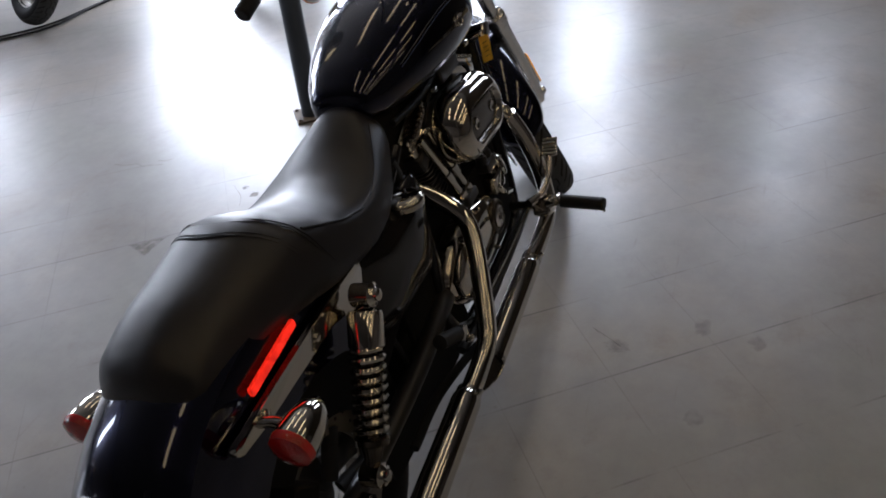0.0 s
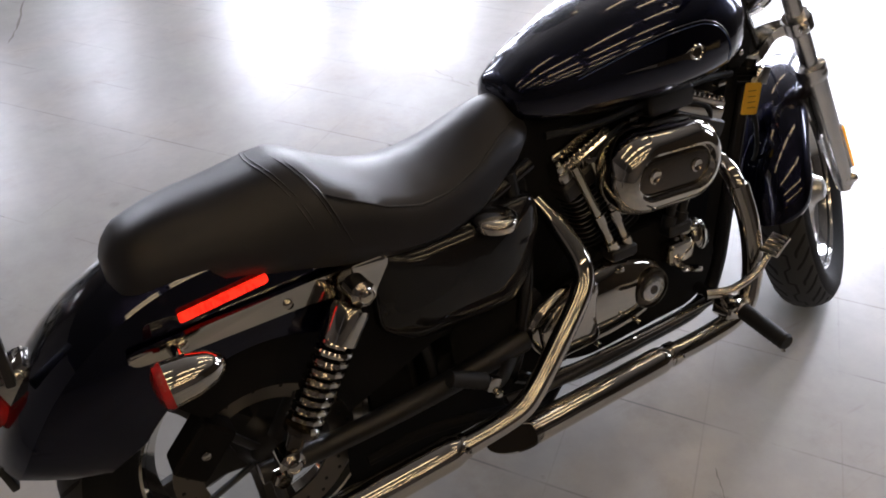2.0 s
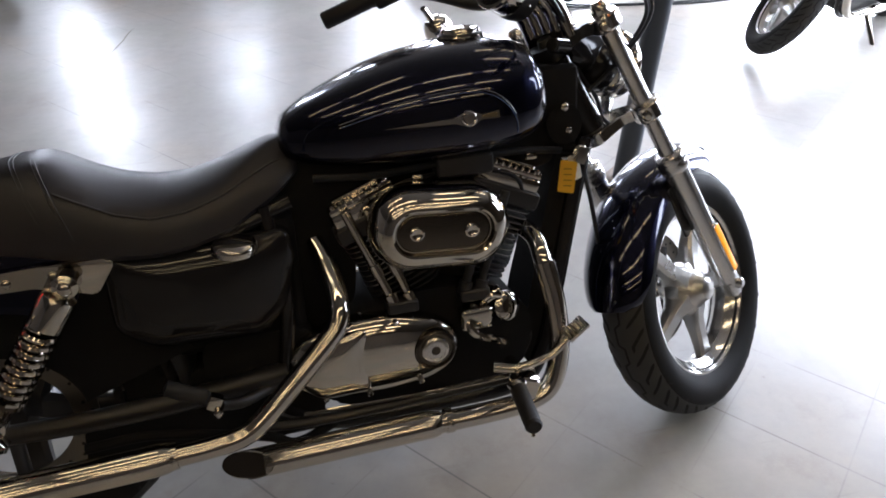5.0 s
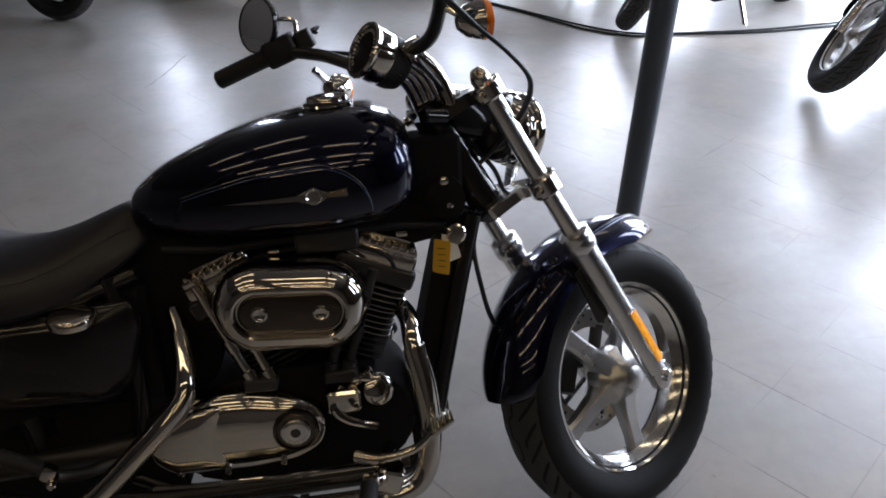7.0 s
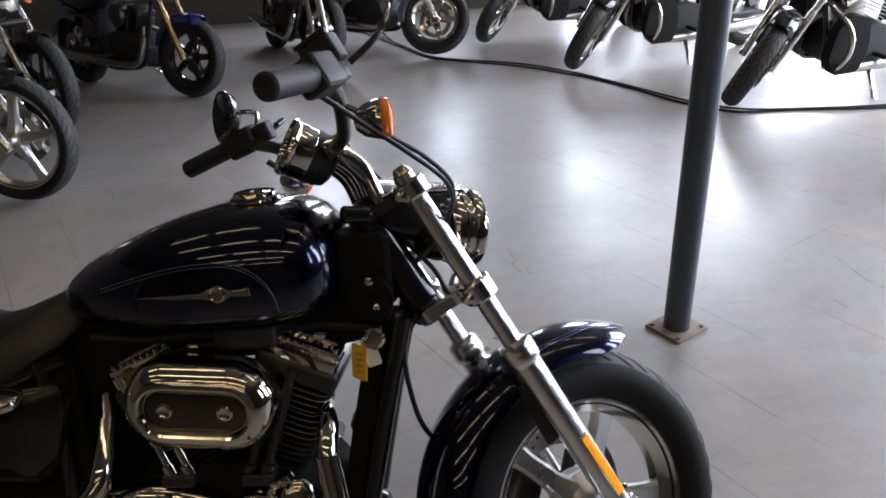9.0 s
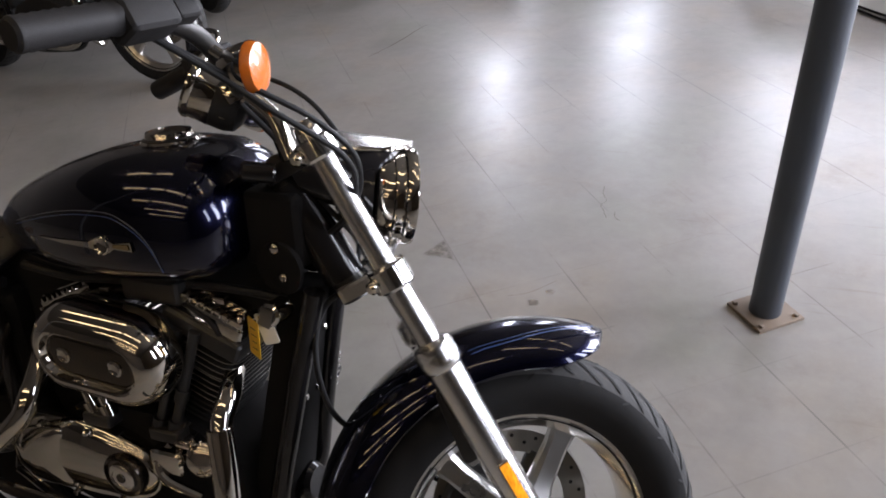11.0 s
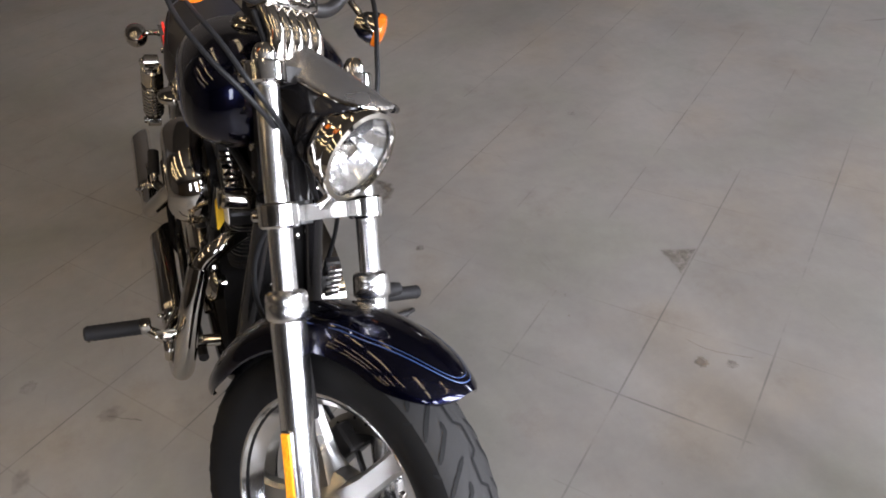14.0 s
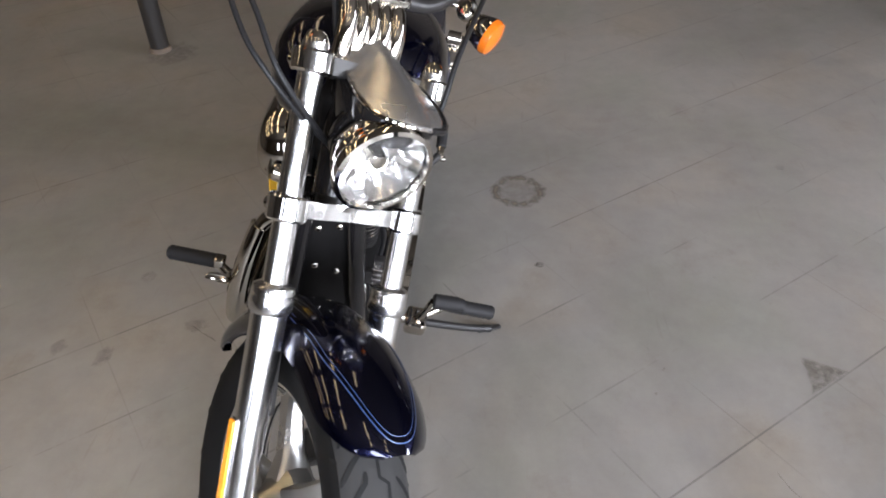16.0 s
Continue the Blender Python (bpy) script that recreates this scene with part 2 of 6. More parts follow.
M_POST = material("grey_post_paint", (0.052, 0.062, 0.080), 0.42, spread=0.3, grain=30, bump=0.1, wear=0.1)
M_POSTDARK = material("brown_black_post_paint", (0.034, 0.030, 0.027), 0.5, spread=0.4, grain=30, bump=0.15, wear=0.1)
M_PLATE = material("rusty_base_plate", (0.24, 0.185, 0.14), 0.65, spread=0.45, grain=60, bump=0.3)
M_HOSE = material("black_cable_sheath", (0.013, 0.013, 0.014), 0.5, spread=0.3, grain=80, spec=0.3)
M_CABLE = material("black_cable", (0.012, 0.012, 0.013), 0.55, spread=0.3, grain=60, spec=0.3)
M_GRIP = material("black_grip_rubber", (0.020, 0.019, 0.0195), 0.6, spread=0.3, grain=90, bump=0.2, spec=0.3)
M_BOWL = material("headlight_reflector", (0.88, 0.88, 0.87), 0.17, metal=1.0, wear=0.05, grain=80)
M_MIRROR = material("mirror_glass", (0.9, 0.9, 0.9), 0.02, metal=1.0)
M_PIN = material("pinstripe_blue", (0.035, 0.075, 0.22), 0.3, coat=1.0)
M_PINS = material("pinstripe_silver", (0.10, 0.105, 0.13), 0.3, coat=1.0)
M_STAIN = material("oil_stain", (0.235, 0.195, 0.155), 0.45, spread=0.4, grain=60)
sn = M_STAIN.node_tree
for scale, lo, hi in ((34.0, 0.36, 0.58),):
    tx = sn.nodes.new("ShaderNodeTexCoord")
    nz = sn.nodes.new("ShaderNodeTexNoise")
    nz.inputs["Scale"].default_value, nz.inputs["Detail"].default_value = scale, 6
    mr = sn.nodes.new("ShaderNodeMapRange")
    mr.inputs["From Min"].default_value, mr.inputs["From Max"].default_value, mr.inputs["To Max"].default_value = lo, hi, 0.65
    mr.inputs["To Min"].default_value = 0.15
    sn.links.new(tx.outputs["Object"], nz.inputs["Vector"])
    sn.links.new(nz.outputs["Fac"], mr.inputs["Value"])
    soft = sn.nodes.new("ShaderNodeAttribute")
    soft.attribute_name = "fade"
    thin = sn.nodes.new("ShaderNodeMath")
    thin.operation = "MULTIPLY"
    sn.links.new(mr.outputs["Result"], thin.inputs[0])
    sn.links.new(soft.outputs["Fac"], thin.inputs[1])
    sn.links.new(thin.outputs[0], sn.nodes["Principled BSDF"].inputs["Alpha"])
M_CRACK = material("dark_crack", (0.21, 0.19, 0.165), 0.7, spread=0.3, grain=60)
M_TUBE = glowing("fluorescent_tube", (1.0, 0.77, 0.43), TUBE_GLOW)
M_RECESS = material("dark_recess_metal", (0.10, 0.085, 0.07), 0.22, metal=0.9, spread=0.3, grain=60)
M_GOLD = material("warm_steel", (0.55, 0.42, 0.22), 0.2, metal=1.0, wear=0.06, grain=80)
M_BLUEBIKE = material("royal_blue_paint", (0.005, 0.012, 0.085), 0.2, coat=1.0, spread=0.2, grain=60)
M_GREY = material("grey_pearl_paint", (0.10, 0.115, 0.14), 0.22, metal=0.4, coat=1.0, spread=0.2, grain=60)
M_GLASS = bpy.data.materials.new("clear_glass")
M_GLASS.use_nodes = True
g_ = M_GLASS.node_tree.nodes["Principled BSDF"]
g_.inputs["Base Color"].default_value = (1, 1, 1, 1)
g_.inputs["Roughness"].default_value = 0.0
g_.inputs["Transmission Weight"].default_value = 1.0
g_.inputs["IOR"].default_value = 1.3

# ---------------------------------------------------------------- mesh tools


def part(name, bm, mat, parent=None, label="", smooth=True, m=None):
    """Links a bmesh as one mesh object under a thing or part."""
    if m is not None:
        bm.transform(m)
    bmesh.ops.recalc_face_normals(bm, faces=bm.faces)
    if smooth:
        for f in bm.faces:
            f.smooth = True
        for e in bm.edges:
            if len(e.link_faces) == 2 and e.calc_face_angle(0) > 0.62:
                e.smooth = False
    me = bpy.data.meshes.new(name)
    bm.to_mesh(me)
    bm.free()
    me.materials.append(mat)
    ob = new(name, me)
    if parent is not None:
        ob.parent = parent
    if label:
        ob["label"] = label
    return ob


def V(*a):
    return Vector(a)


def curve_pts(pts, n=8):
    """Catmull-Rom through the points."""
    p = [Vector(q) for q in pts]
    if len(p) < 3:
        return p
    p = [2 * p[0] - p[1]] + p + [2 * p[-1] - p[-2]]
    out = []
    for i in range(1, len(p) - 2):
        for k in range(n):
            t = k / n
            a, b, c, d = p[i - 1], p[i], p[i + 1], p[i + 2]
            out.append(0.5 * ((2 * b) + (c - a) * t + (2 * a - 5 * b + 4 * c - d) * t * t + (3 * b - a - 3 * c + d) * t ** 3))
    out.append(p[-2])
    return out


def tube(pts, r, seg=14, smooth=8, bm=None, flat=1.0, cap=True):
    """A round bar along a smooth line; r is a number or a list over the line."""
    bm = bm or bmesh.new()
    path = curve_pts(pts, smooth) if smooth else [Vector(q) for q in pts]
    n = len(path)
    rs = [r] * n if isinstance(r, (int, float)) else list(np.interp(np.linspace(0, 1, n), np.linspace(0, 1, len(r)), r))
    tan = [(path[min(i + 1, n - 1)] - path[max(i - 1, 0)]).normalized() for i in range(n)]
    side = tan[0].orthogonal().normalized()
    rings = []
    for i in range(n):
        side = (side - tan[i] * side.dot(tan[i])).normalized()
        up = tan[i].cross(side)
        rings.append([bm.verts.new(path[i] + side * math.cos(a) * rs[i] + up * math.sin(a) * rs[i] * flat)
                      for a in (2 * math.pi * k / seg for k in range(seg))])
    for a, b in zip(rings, rings[1:]):
        for k in range(seg):
            bm.faces.new((a[k], a[(k + 1) % seg], b[(k + 1) % seg], b[k]))
    if cap:
        bm.faces.new(rings[0][::-1])
        bm.faces.new(rings[-1])
    return bm


def lathe(profile, seg=40, m=None, bm=None, close=False):
    """Turns (radius, height) pairs about z."""
    bm = bm or bmesh.new()
    m = m or Matrix()
    rings = []
    for r, z in profile:
        if r < 1e-6:
            rings.append([bm.verts.new(m @ V(0, 0, z))])
        else:
            rings.append([bm.verts.new(m @ V(r * math.cos(a), r * math.sin(a), z)) for a in (2 * math.pi * k / seg for k in range(seg))])
    pairs = list(zip(rings, rings[1:]))
    if close:
        pairs.append((rings[-1], rings[0]))
    for a, b in pairs:
        for k in range(seg):
            j = (k + 1) % seg
            if len(a) == 1 and len(b) == 1:
                break
            if len(a) == 1:
                bm.faces.new((a[0], b[k], b[j]))
            elif len(b) == 1:
                bm.faces.new((a[k], a[j], b[0]))
            else:
                bm.faces.new((a[k], a[j], b[j], b[k]))
    return bm


def loft(sections, cap=True, closed=True, bm=None):
    bm = bm or bmesh.new()
    rings = [[bm.verts.new(Vector(p)) for p in s] for s in sections]
    n = len(rings[0])
    for a, b in zip(rings, rings[1:]):
        for k in range(n if closed else n - 1):
            j = (k + 1) % n
            bm.faces.new((a[k], a[j], b[j], b[k]))
    if cap and closed:
        bm.faces.new(rings[0][::-1])
        bm.faces.new(rings[-1])
    return bm


def box(sx, sy, sz, m=None, bevel=0.003, seg=2, bm=None):
    own = bmesh.new()
    bmesh.ops.create_cube(own, size=1.0, matrix=Matrix.Diagonal((sx, sy, sz, 1)))
    if bevel:
        bmesh.ops.bevel(own, geom=list(own.edges), offset=min(bevel, 0.45 * min(sx, sy, sz)), segments=seg, profile=0.6, affect="EDGES")
    if m is not None:
        own.transform(m)
    return join(bm, own)


def join(bm, other):
    if bm is None:
        return other
    me = bpy.data.meshes.new("tmp")
    other.to_mesh(me)
    other.free()
    bm.from_mesh(me)
    bpy.data.meshes.remove(me)
    return bm


def prism(outline, thick, m=None, bevel=0.0, seg=2, bm=None):
    """A plate: 2D outline in xy, from z 0 to thick."""
    own = bmesh.new()
    bot = [own.verts.new((x, y, 0)) for x, y in outline]
    top = [own.verts.new((x, y, thick)) for x, y in outline]
    n = len(outline)
    own.faces.new(bot[::-1])
    tf = own.faces.new(top)
    for k in range(n):
        own.faces.new((bot[k], bot[(k + 1) % n], top[(k + 1) % n], top[k]))
    if bevel:
        bmesh.ops.bevel(own, geom=list(tf.edges), offset=bevel, segments=seg, profile=0.6, affect="EDGES")
    if m is not None:
        own.transform(m)
    return join(bm, own)


def dome_plate(outline, height, m, crown=0.35):
    """A cover with rolled edges and a softly crowned face; crown is the share of the height spent on the face."""
    n = len(outline)
    cx, cy = sum(p[0] for p in outline) / n, sum(p[1] for p in outline) / n
    edge = 1 - crown
    rings = [(1.0, 0.0), (1.0, 0.45 * edge), (0.985, 0.75 * edge), (0.955, 0.93 * edge), (0.90, edge + 0.12 * crown), (0.75, edge + 0.50 * crown), (0.50, edge + 0.82 * crown), (0.22, edge + 0.97 * crown)]
    bm = loft([[(cx + (x - cx) * k, cy + (y - cy) * k, height * h) for x, y in outline] for k, h in rings])
    bm.transform(m)
    return bm


def rounded(pts, r=0.01, n=4):
    """Rounds the corners of an outline."""
    out = []
    k = len(pts)
    for i in range(k):
        a, b, c = Vector(pts[i - 1]), Vector(pts[i]), Vector(pts[(i + 1) % k])
        d1, d2 = min(r, (a - b).length * 0.45), min(r, (c - b).length * 0.45)
        p, q = b + (a - b).normalized() * d1, b + (c - b).normalized() * d2
        for j in range(n + 1):
            t = j / n
            v = p * (1 - t) ** 2 + b * 2 * t * (1 - t) + q * t * t
            out.append((v.x, v.y))
    return out


def axis_to(p, d, up=(0, 0, 1)):
    """A frame at p whose z runs along d."""
    z = Vector(d).normalized()
    x = Vector(up).cross(z)
    x = x.normalized() if x.length > 1e-4 else V(1, 0, 0)
    return Matrix.Translation(p) @ Matrix((x, z.cross(x), z)).transposed().to_4x4()


SIDE = Matrix(((1, 0, 0, 0), (0, 0, -1, 0), (0, 1, 0, 0), (0, 0, 0, 1)))  # xy outline to the plane along the bike, z to its right side


def on_side(v, x=0.0, z=0.0):
    """Places an outline drawn in (x, height) at the bike's v; thickness goes to the right side."""
    return Matrix.Translation((x, v, z)) @ SIDE

# ---------------------------------------------------------------- building


def slab(name, sx, sy, sz, at, mat):
    ob = part(name, box(sx, sy, sz, Matrix.Translation(at), 0), mat, smooth=False)
    return tagged(ob, kind="structure")


floor_ob = slab("floor", EAST - WEST + 0.4, NORTH - SOUTH + 0.4, 0.2, ((EAST + WEST) / 2, (NORTH + SOUTH) / 2, -0.1), M_FLOOR)
tagged(floor_ob, "polished grey concrete floor with faint square glue lines and brown scuffs", "floor")
tagged(slab("ceiling", EAST - WEST + 0.4, NORTH - SOUTH + 0.4, 0.2, ((EAST + WEST) / 2, (NORTH + SOUTH) / 2, HIGH + 0.1), M_CEIL), "dim brownish warehouse ceiling", "ceiling")


def wall_with_openings(name, wall, lo, hi, holes):
    """A wall 0.2 thick along x or y, cut by rectangular openings that go through it."""
    bm = bmesh.new()
    edges = [lo]
    for c, w, a, b in sorted(holes):
        edges += [c - w / 2, c + w / 2]
    edges.append(hi)

    def piece(u0, u1, z0, z1):
        if u1 - u0 < 1e-3 or z1 - z0 < 1e-3:
            return
        at = ((u0 + u1) / 2, (z0 + z1) / 2)
        if wall == "north":
            box(u1 - u0, 0.2, z1 - z0, Matrix.Translation((at[0], NORTH + 0.1, at[1])), 0, bm=bm)
        elif wall == "south":
            box(u1 - u0, 0.2, z1 - z0, Matrix.Translation((at[0], SOUTH - 0.1, at[1])), 0, bm=bm)
        elif wall == "east":
            box(0.2, u1 - u0, z1 - z0, Matrix.Translation((EAST + 0.1, at[0], at[1])), 0, bm=bm)
        else:
            box(0.2, u1 - u0, z1 - z0, Matrix.Translation((WEST - 0.1, at[0], at[1])), 0, bm=bm)

    for i in range(0, len(edges), 2):
        piece(edges[i], edges[i + 1], 0, HIGH)
    for c, w, a, b in holes:
        piece(c - w / 2, c + w / 2, 0, a)
        piece(c - w / 2, c + w / 2, b, HIGH)
    tagged(part(name, bm, M_WALL, smooth=False), "painted block showroom wall", "wall", kind="structure")


for side in ("north", "east"):
    lo, hi = (WEST, EAST) if side == "north" else (SOUTH, NORTH)
    wall_with_openings("wall_" + side, side, lo, hi, [(c, w, a, b) for s, c, w, a, b, k in OPENINGS if s == side])
wall_with_openings("wall_south", "south", WEST, EAST, [])
wall_with_openings("wall_west", "west", SOUTH, NORTH, [])


# fluorescent battens in close rows under the ceiling
def strip_light():
    root = part("strip_light", box(1.22, 0.20, 0.045, bevel=0.008), M_PAPER)
    tagged(root, "white ceiling batten light with two lit tubes", "ceiling light", "ceiling strip lights")
    for y in (-0.05, 0.05):
        part("tube", tube([(-0.58, y, -0.040), (0.58, y, -0.040)], 0.014, 10, 0), M_TUBE, root, "lit fluorescent tube")
        for x in (-0.595, 0.595):
            part("lamp_holder", box(0.018, 0.034, 0.046, Matrix.Translation((x, y, -0.036)), 0.004), M_PAPER, root)
    return root


first = strip_light()
# the last four battens are added only to brighten the floor to the east
spots = [(x, y) for y in (0.5, -1.3, -3.1, -4.9, -6.7) for x in (-2.0, -0.5, 1.0, 2.5) if y < 0 or x < 0] + [(2.5, 0.5), (4.0, 0.5), (2.5, 2.3), (4.0, 2.3)]
first.matrix_basis = pose(*spots[0], HIGH - 0.03)
for x, y in spots[1:]:
    copy_thing(first, pose(x, y, HIGH - 0.03))


def steel_post(x, y, turn, plate=True, off=(0, 0)):
    root = new("steel_post")
    root.matrix_basis = pose(x, y, 0, 0, 0, turn)
    tagged(root, "dark grey painted steel post on a rusty bolted base plate" if plate else "dark painted steel post with a rust stained foot", "post", "steel posts")
    part("pole", tube([(0, 0, 0.006), (off[0] * HIGH, off[1] * HIGH, HIGH)], 0.044, 28, 0), M_POST if plate else M_POSTDARK, root)
    if plate:
        part("base_plate", box(0.147, 0.147, 0.010, Matrix.Translation((0, 0, 0.005)), 0.002), M_PLATE, root, "rusty square base plate")
        for i, j in ((1, 1), (1, -1), (-1, 1), (-1, -1)):
            part("bolt", lathe([(0, 0.018), (0.006, 0.018), (0.008, 0.016), (0.008, 0.01)], 6, Matrix.Translation((i * 0.058, j * 0.058, 0))), M_PLATE, root)
    else:
        part("foot_ring", lathe([(0.043, 0.02), (0.05, 0.018), (0.053, 0.0), (0.043, 0.0)], 28, close=True), M_PLATE, root, "rusty foot ring")
    return root


steel_post(1.943, 1.090, 38.5, off=(0.018, -0.024))
steel_post(-1.05, -1.25, 0, False)

# ---------------------------------------------------------------- motorcycle parts


def tyre_section(radius, width, rim_r, s):
    """Radius and offset over the crown; s runs from -1 to 1 between the widest points."""
    r0 = rim_r + (radius - rim_r) * 0.42
    a = s * math.pi / 2
    return r0 + (radius - r0) * max(0.0, math.cos(a)) ** 0.92, width / 2 * math.copysign(abs(math.sin(a)) ** 0.95, s)


def tyre_mesh(radius, width, rim_r, seg=80):
    """Tyre with a rounded crown, axis along y."""
    hw = width / 2
    prof = [(rim_r + 0.004, -hw * 0.74), (rim_r + 0.016, -hw * 0.86), (rim_r + 0.030, -hw * 0.97)]
    prof += [tyre_section(radius, width, rim_r, -1 + k / 12) for k in range(25)]
    prof += [(rim_r + 0.030, hw * 0.97), (rim_r + 0.016, hw * 0.86), (rim_r + 0.004, hw * 0.74), (rim_r - 0.012, hw * 0.55), (rim_r - 0.012, -hw * 0.55)]
    return lathe(prof, seg, Matrix.Rotation(radians(90), 4, "X"), close=True)


def tread_mesh(radius, width, rim_r, count=20):
    """Grooves as dark strips laid on the crown: long zigzag down the middle, slanted chevrons to the shoulders."""
    bm = bmesh.new()

    def at(ang, s):
        r, y = tyre_section(radius, width, rim_r, s)
        return V((r + 0.0012) * math.cos(ang), y * 1.004, (r + 0.0012) * math.sin(ang))

    def groove(line, w):
        """A strip along points (angle, s), split finely so that it follows the crown."""
        pts = []
        for (a, s), (b, u) in zip(line, line[1:]):
            n = max(2, int(abs(u - s) * 10) + int(abs(b - a) * 30))
            pts += [(a + (b - a) * k / n, s + (u - s) * k / n) for k in range(n)]
        pts.append(line[-1])
        rows = []
        for k, (a, s) in enumerate(pts):
            p = at(a, s)
            q = at(*pts[min(k + 1, len(pts) - 1)]) - at(*pts[max(k - 1, 0)])
            nrm = V(math.cos(a), 0, math.sin(a)) + V(0, s, 0)
            side = q.cross(nrm).normalized() * (w / 2 if 0 < k < len(pts) - 1 else w / 5)
            rows.append((bm.verts.new(p - side), bm.verts.new(p + side)))
        for r0, r1 in zip(rows, rows[1:]):
            bm.faces.new((r0[0], r0[1], r1[1], r1[0]))

    step = 2 * math.pi / count
    zig = []
    for i in range(count + 1):
        a0 = i * step
        zig += [(a0, -0.06), (a0 + 0.38 * step, -0.06), (a0 + 0.48 * step, 0.06), (a0 + 0.90 * step, 0.06)]
    groove(zig, 0.0055)
    for i in range(count):
        for sgn in (1, -1):
            a0 = i * step + (0.5 * step if sgn < 0 else 0)
            groove([(a0 + 0.02 * step, sgn * 0.60), (a0 + 0.44 * step, sgn * 0.27), (a0 + 0.60 * step, sgn * 0.25)], 0.0074)
            groove([(a0 + 0.44 * step, sgn * 0.64), (a0 + 0.70 * step, sgn * 0.45), (a0 + 0.98 * step, sgn * 0.20)], 0.0070)
            groove([(a0 + 0.80 * step, sgn * 0.66), (a0 + 0.93 * step, sgn * 0.78)], 0.0055)
    return bm


def rim_mesh(rim_r, width, seg=64):
    hw = width / 2
    prof = [(rim_r + 0.010, -hw), (rim_r + 0.012, -hw + 0.004), (rim_r + 0.002, -hw + 0.010), (rim_r - 0.006, -hw + 0.02), (rim_r - 0.02, -hw * 0.35),
            (rim_r - 0.02, hw * 0.35), (rim_r - 0.006, hw - 0.02), (rim_r + 0.002, hw - 0.010), (rim_r + 0.012, hw - 0.004), (rim_r + 0.010, hw),
            (rim_r - 0.004, hw - 0.002), (rim_r - 0.018, hw - 0.022), (rim_r - 0.030, hw * 0.3), (rim_r - 0.030, -hw * 0.3), (rim_r - 0.018, -hw + 0.022), (rim_r - 0.004, -hw + 0.002)]
    return lathe(prof, seg, Matrix.Rotation(radians(90), 4, "X"), close=True)


def spoke_mesh(r0, r1, w0, w1, thick):
    """One cast spoke along +x: flat machined faces, bevelled flanks, a root that swells into the hub."""
    secs = []
    for t in (0, 0.12, 0.28, 0.5, 0.75, 0.92, 1.0):
        x = r0 + (r1 - r0) * t
        w = w0 + (w1 - w0) * t + 0.020 * max(0, 1 - t / 0.25) + 0.016 * max(0, (t - 0.85) / 0.15)
        h = thick * (1.35 - 0.55 * t) + 0.012 * max(0, 1 - t / 0.3)
        a, b = w / 2, w / 2 * 0.66
        secs.append([(x, -h * 0.55, -a), (x, -h, -b), (x, -h, b), (x, -h * 0.55, a), (x, h * 0.55, a), (x, h, b), (x, h, -b), (x, h * 0.55, -a)])
    return loft(secs)


def wheel(parent, name, centre, frame_m, radius, width, rim_r, spoke_mat, rim_mat, spokes=5, disc_side=-1, disc_r=0.146, turn=0.0, label="", disc_mat=M_STEEL, disc_w=0.042, spoke_w=0.054):
    """Cast wheel: the rim is the part, with tyre, tread, hub, spokes and disc below it. frame_m turns the axle (y) into place."""
    m = frame_m @ Matrix.Translation(centre)
    rim = part(name, rim_mesh(rim_r, width * 0.72), rim_mat, parent, label or "cast alloy wheel rim", m=m)
    part("tyre", tyre_mesh(radius, width, rim_r), M_RUBBER, rim, "black road tyre", m=m)
    band = [tyre_section(radius, width, rim_r, k / 12) for k in range(-8, 9)]
    part("tread_band", lathe([(r_ + 0.0005, y_) for r_, y_ in band], 80, m @ Matrix.Rotation(radians(90), 4, "X")), M_TREAD, rim)
    part("tread_groove", tread_mesh(radius, width, rim_r), M_GROOVE, rim, m=m, smooth=False)
    hub = [(0.0, -0.066), (0.018, -0.066), (0.027, -0.062), (0.032, -0.052), (0.040, -0.040), (0.056, -0.028), (0.068, -0.018), (0.070, 0.0), (0.068, 0.018), (0.056, 0.028), (0.040, 0.040), (0.032, 0.052), (0.027, 0.062), (0.018, 0.066), (0, 0.066)]
    part("hub", lathe(hub, 36, m @ Matrix.Rotation(radians(90), 4, "X")), spoke_mat, rim, "machined hub")
    for k in range(spokes):
        bm = spoke_mesh(0.045, rim_r - 0.022, spoke_w, spoke_w * 0.88, 0.017)
        part("spoke", bm, spoke_mat, rim, m=m @ Matrix.Rotation(2 * math.pi * k / spokes + turn, 4, "Y"))
    y = disc_side * 0.078
    bm = bmesh.new()
    rot = m @ Matrix.Translation((0, y, 0)) @ Matrix.Rotation(radians(90), 4, "X")
    lathe([(disc_r, -0.0025), (disc_r, 0.0025), (disc_r - disc_w, 0.0025), (disc_r - disc_w, -0.0025)], 64, rot, bm, close=True)
    disc = part("brake_disc", bm, disc_mat, rim, "drilled steel brake disc")
    carrier = bmesh.new()
    for k in range(5):
        tube([(0.03, y * 0.95, 0), (disc_r - 0.035, y, 0)], 0.015, 8, 0, flat=0.4, bm=carrier)
        bmesh.ops.rotate(carrier, verts=carrier.verts, cent=(0, 0, 0), matrix=Matrix.Rotation(2 * math.pi / 5, 3, "Y"))
    part("disc_carrier", carrier, M_SATIN, rim, m=m @ Matrix.Rotation(turn, 4, "Y"))
    # drill holes as black plugs, the dark inside put into the colour
    holes = bmesh.new()
    for ring, off in ((disc_r - 0.012, 0.0), (disc_r - 0.024, 0.15)):
        for k in range(18):
            a = 2 * math.pi * k / 18 + off
            lathe([(0, 0.0033), (0.0036, 0.0033), (0.0036, -0.0033), (0, -0.0033)], 8, rot @ Matrix.Translation((ring * math.cos(a), ring * math.sin(a), 0)), holes)
    tagged(part("dark_hole_plug", holes, M_CABLE, rim), kind="stuff")
    return rim


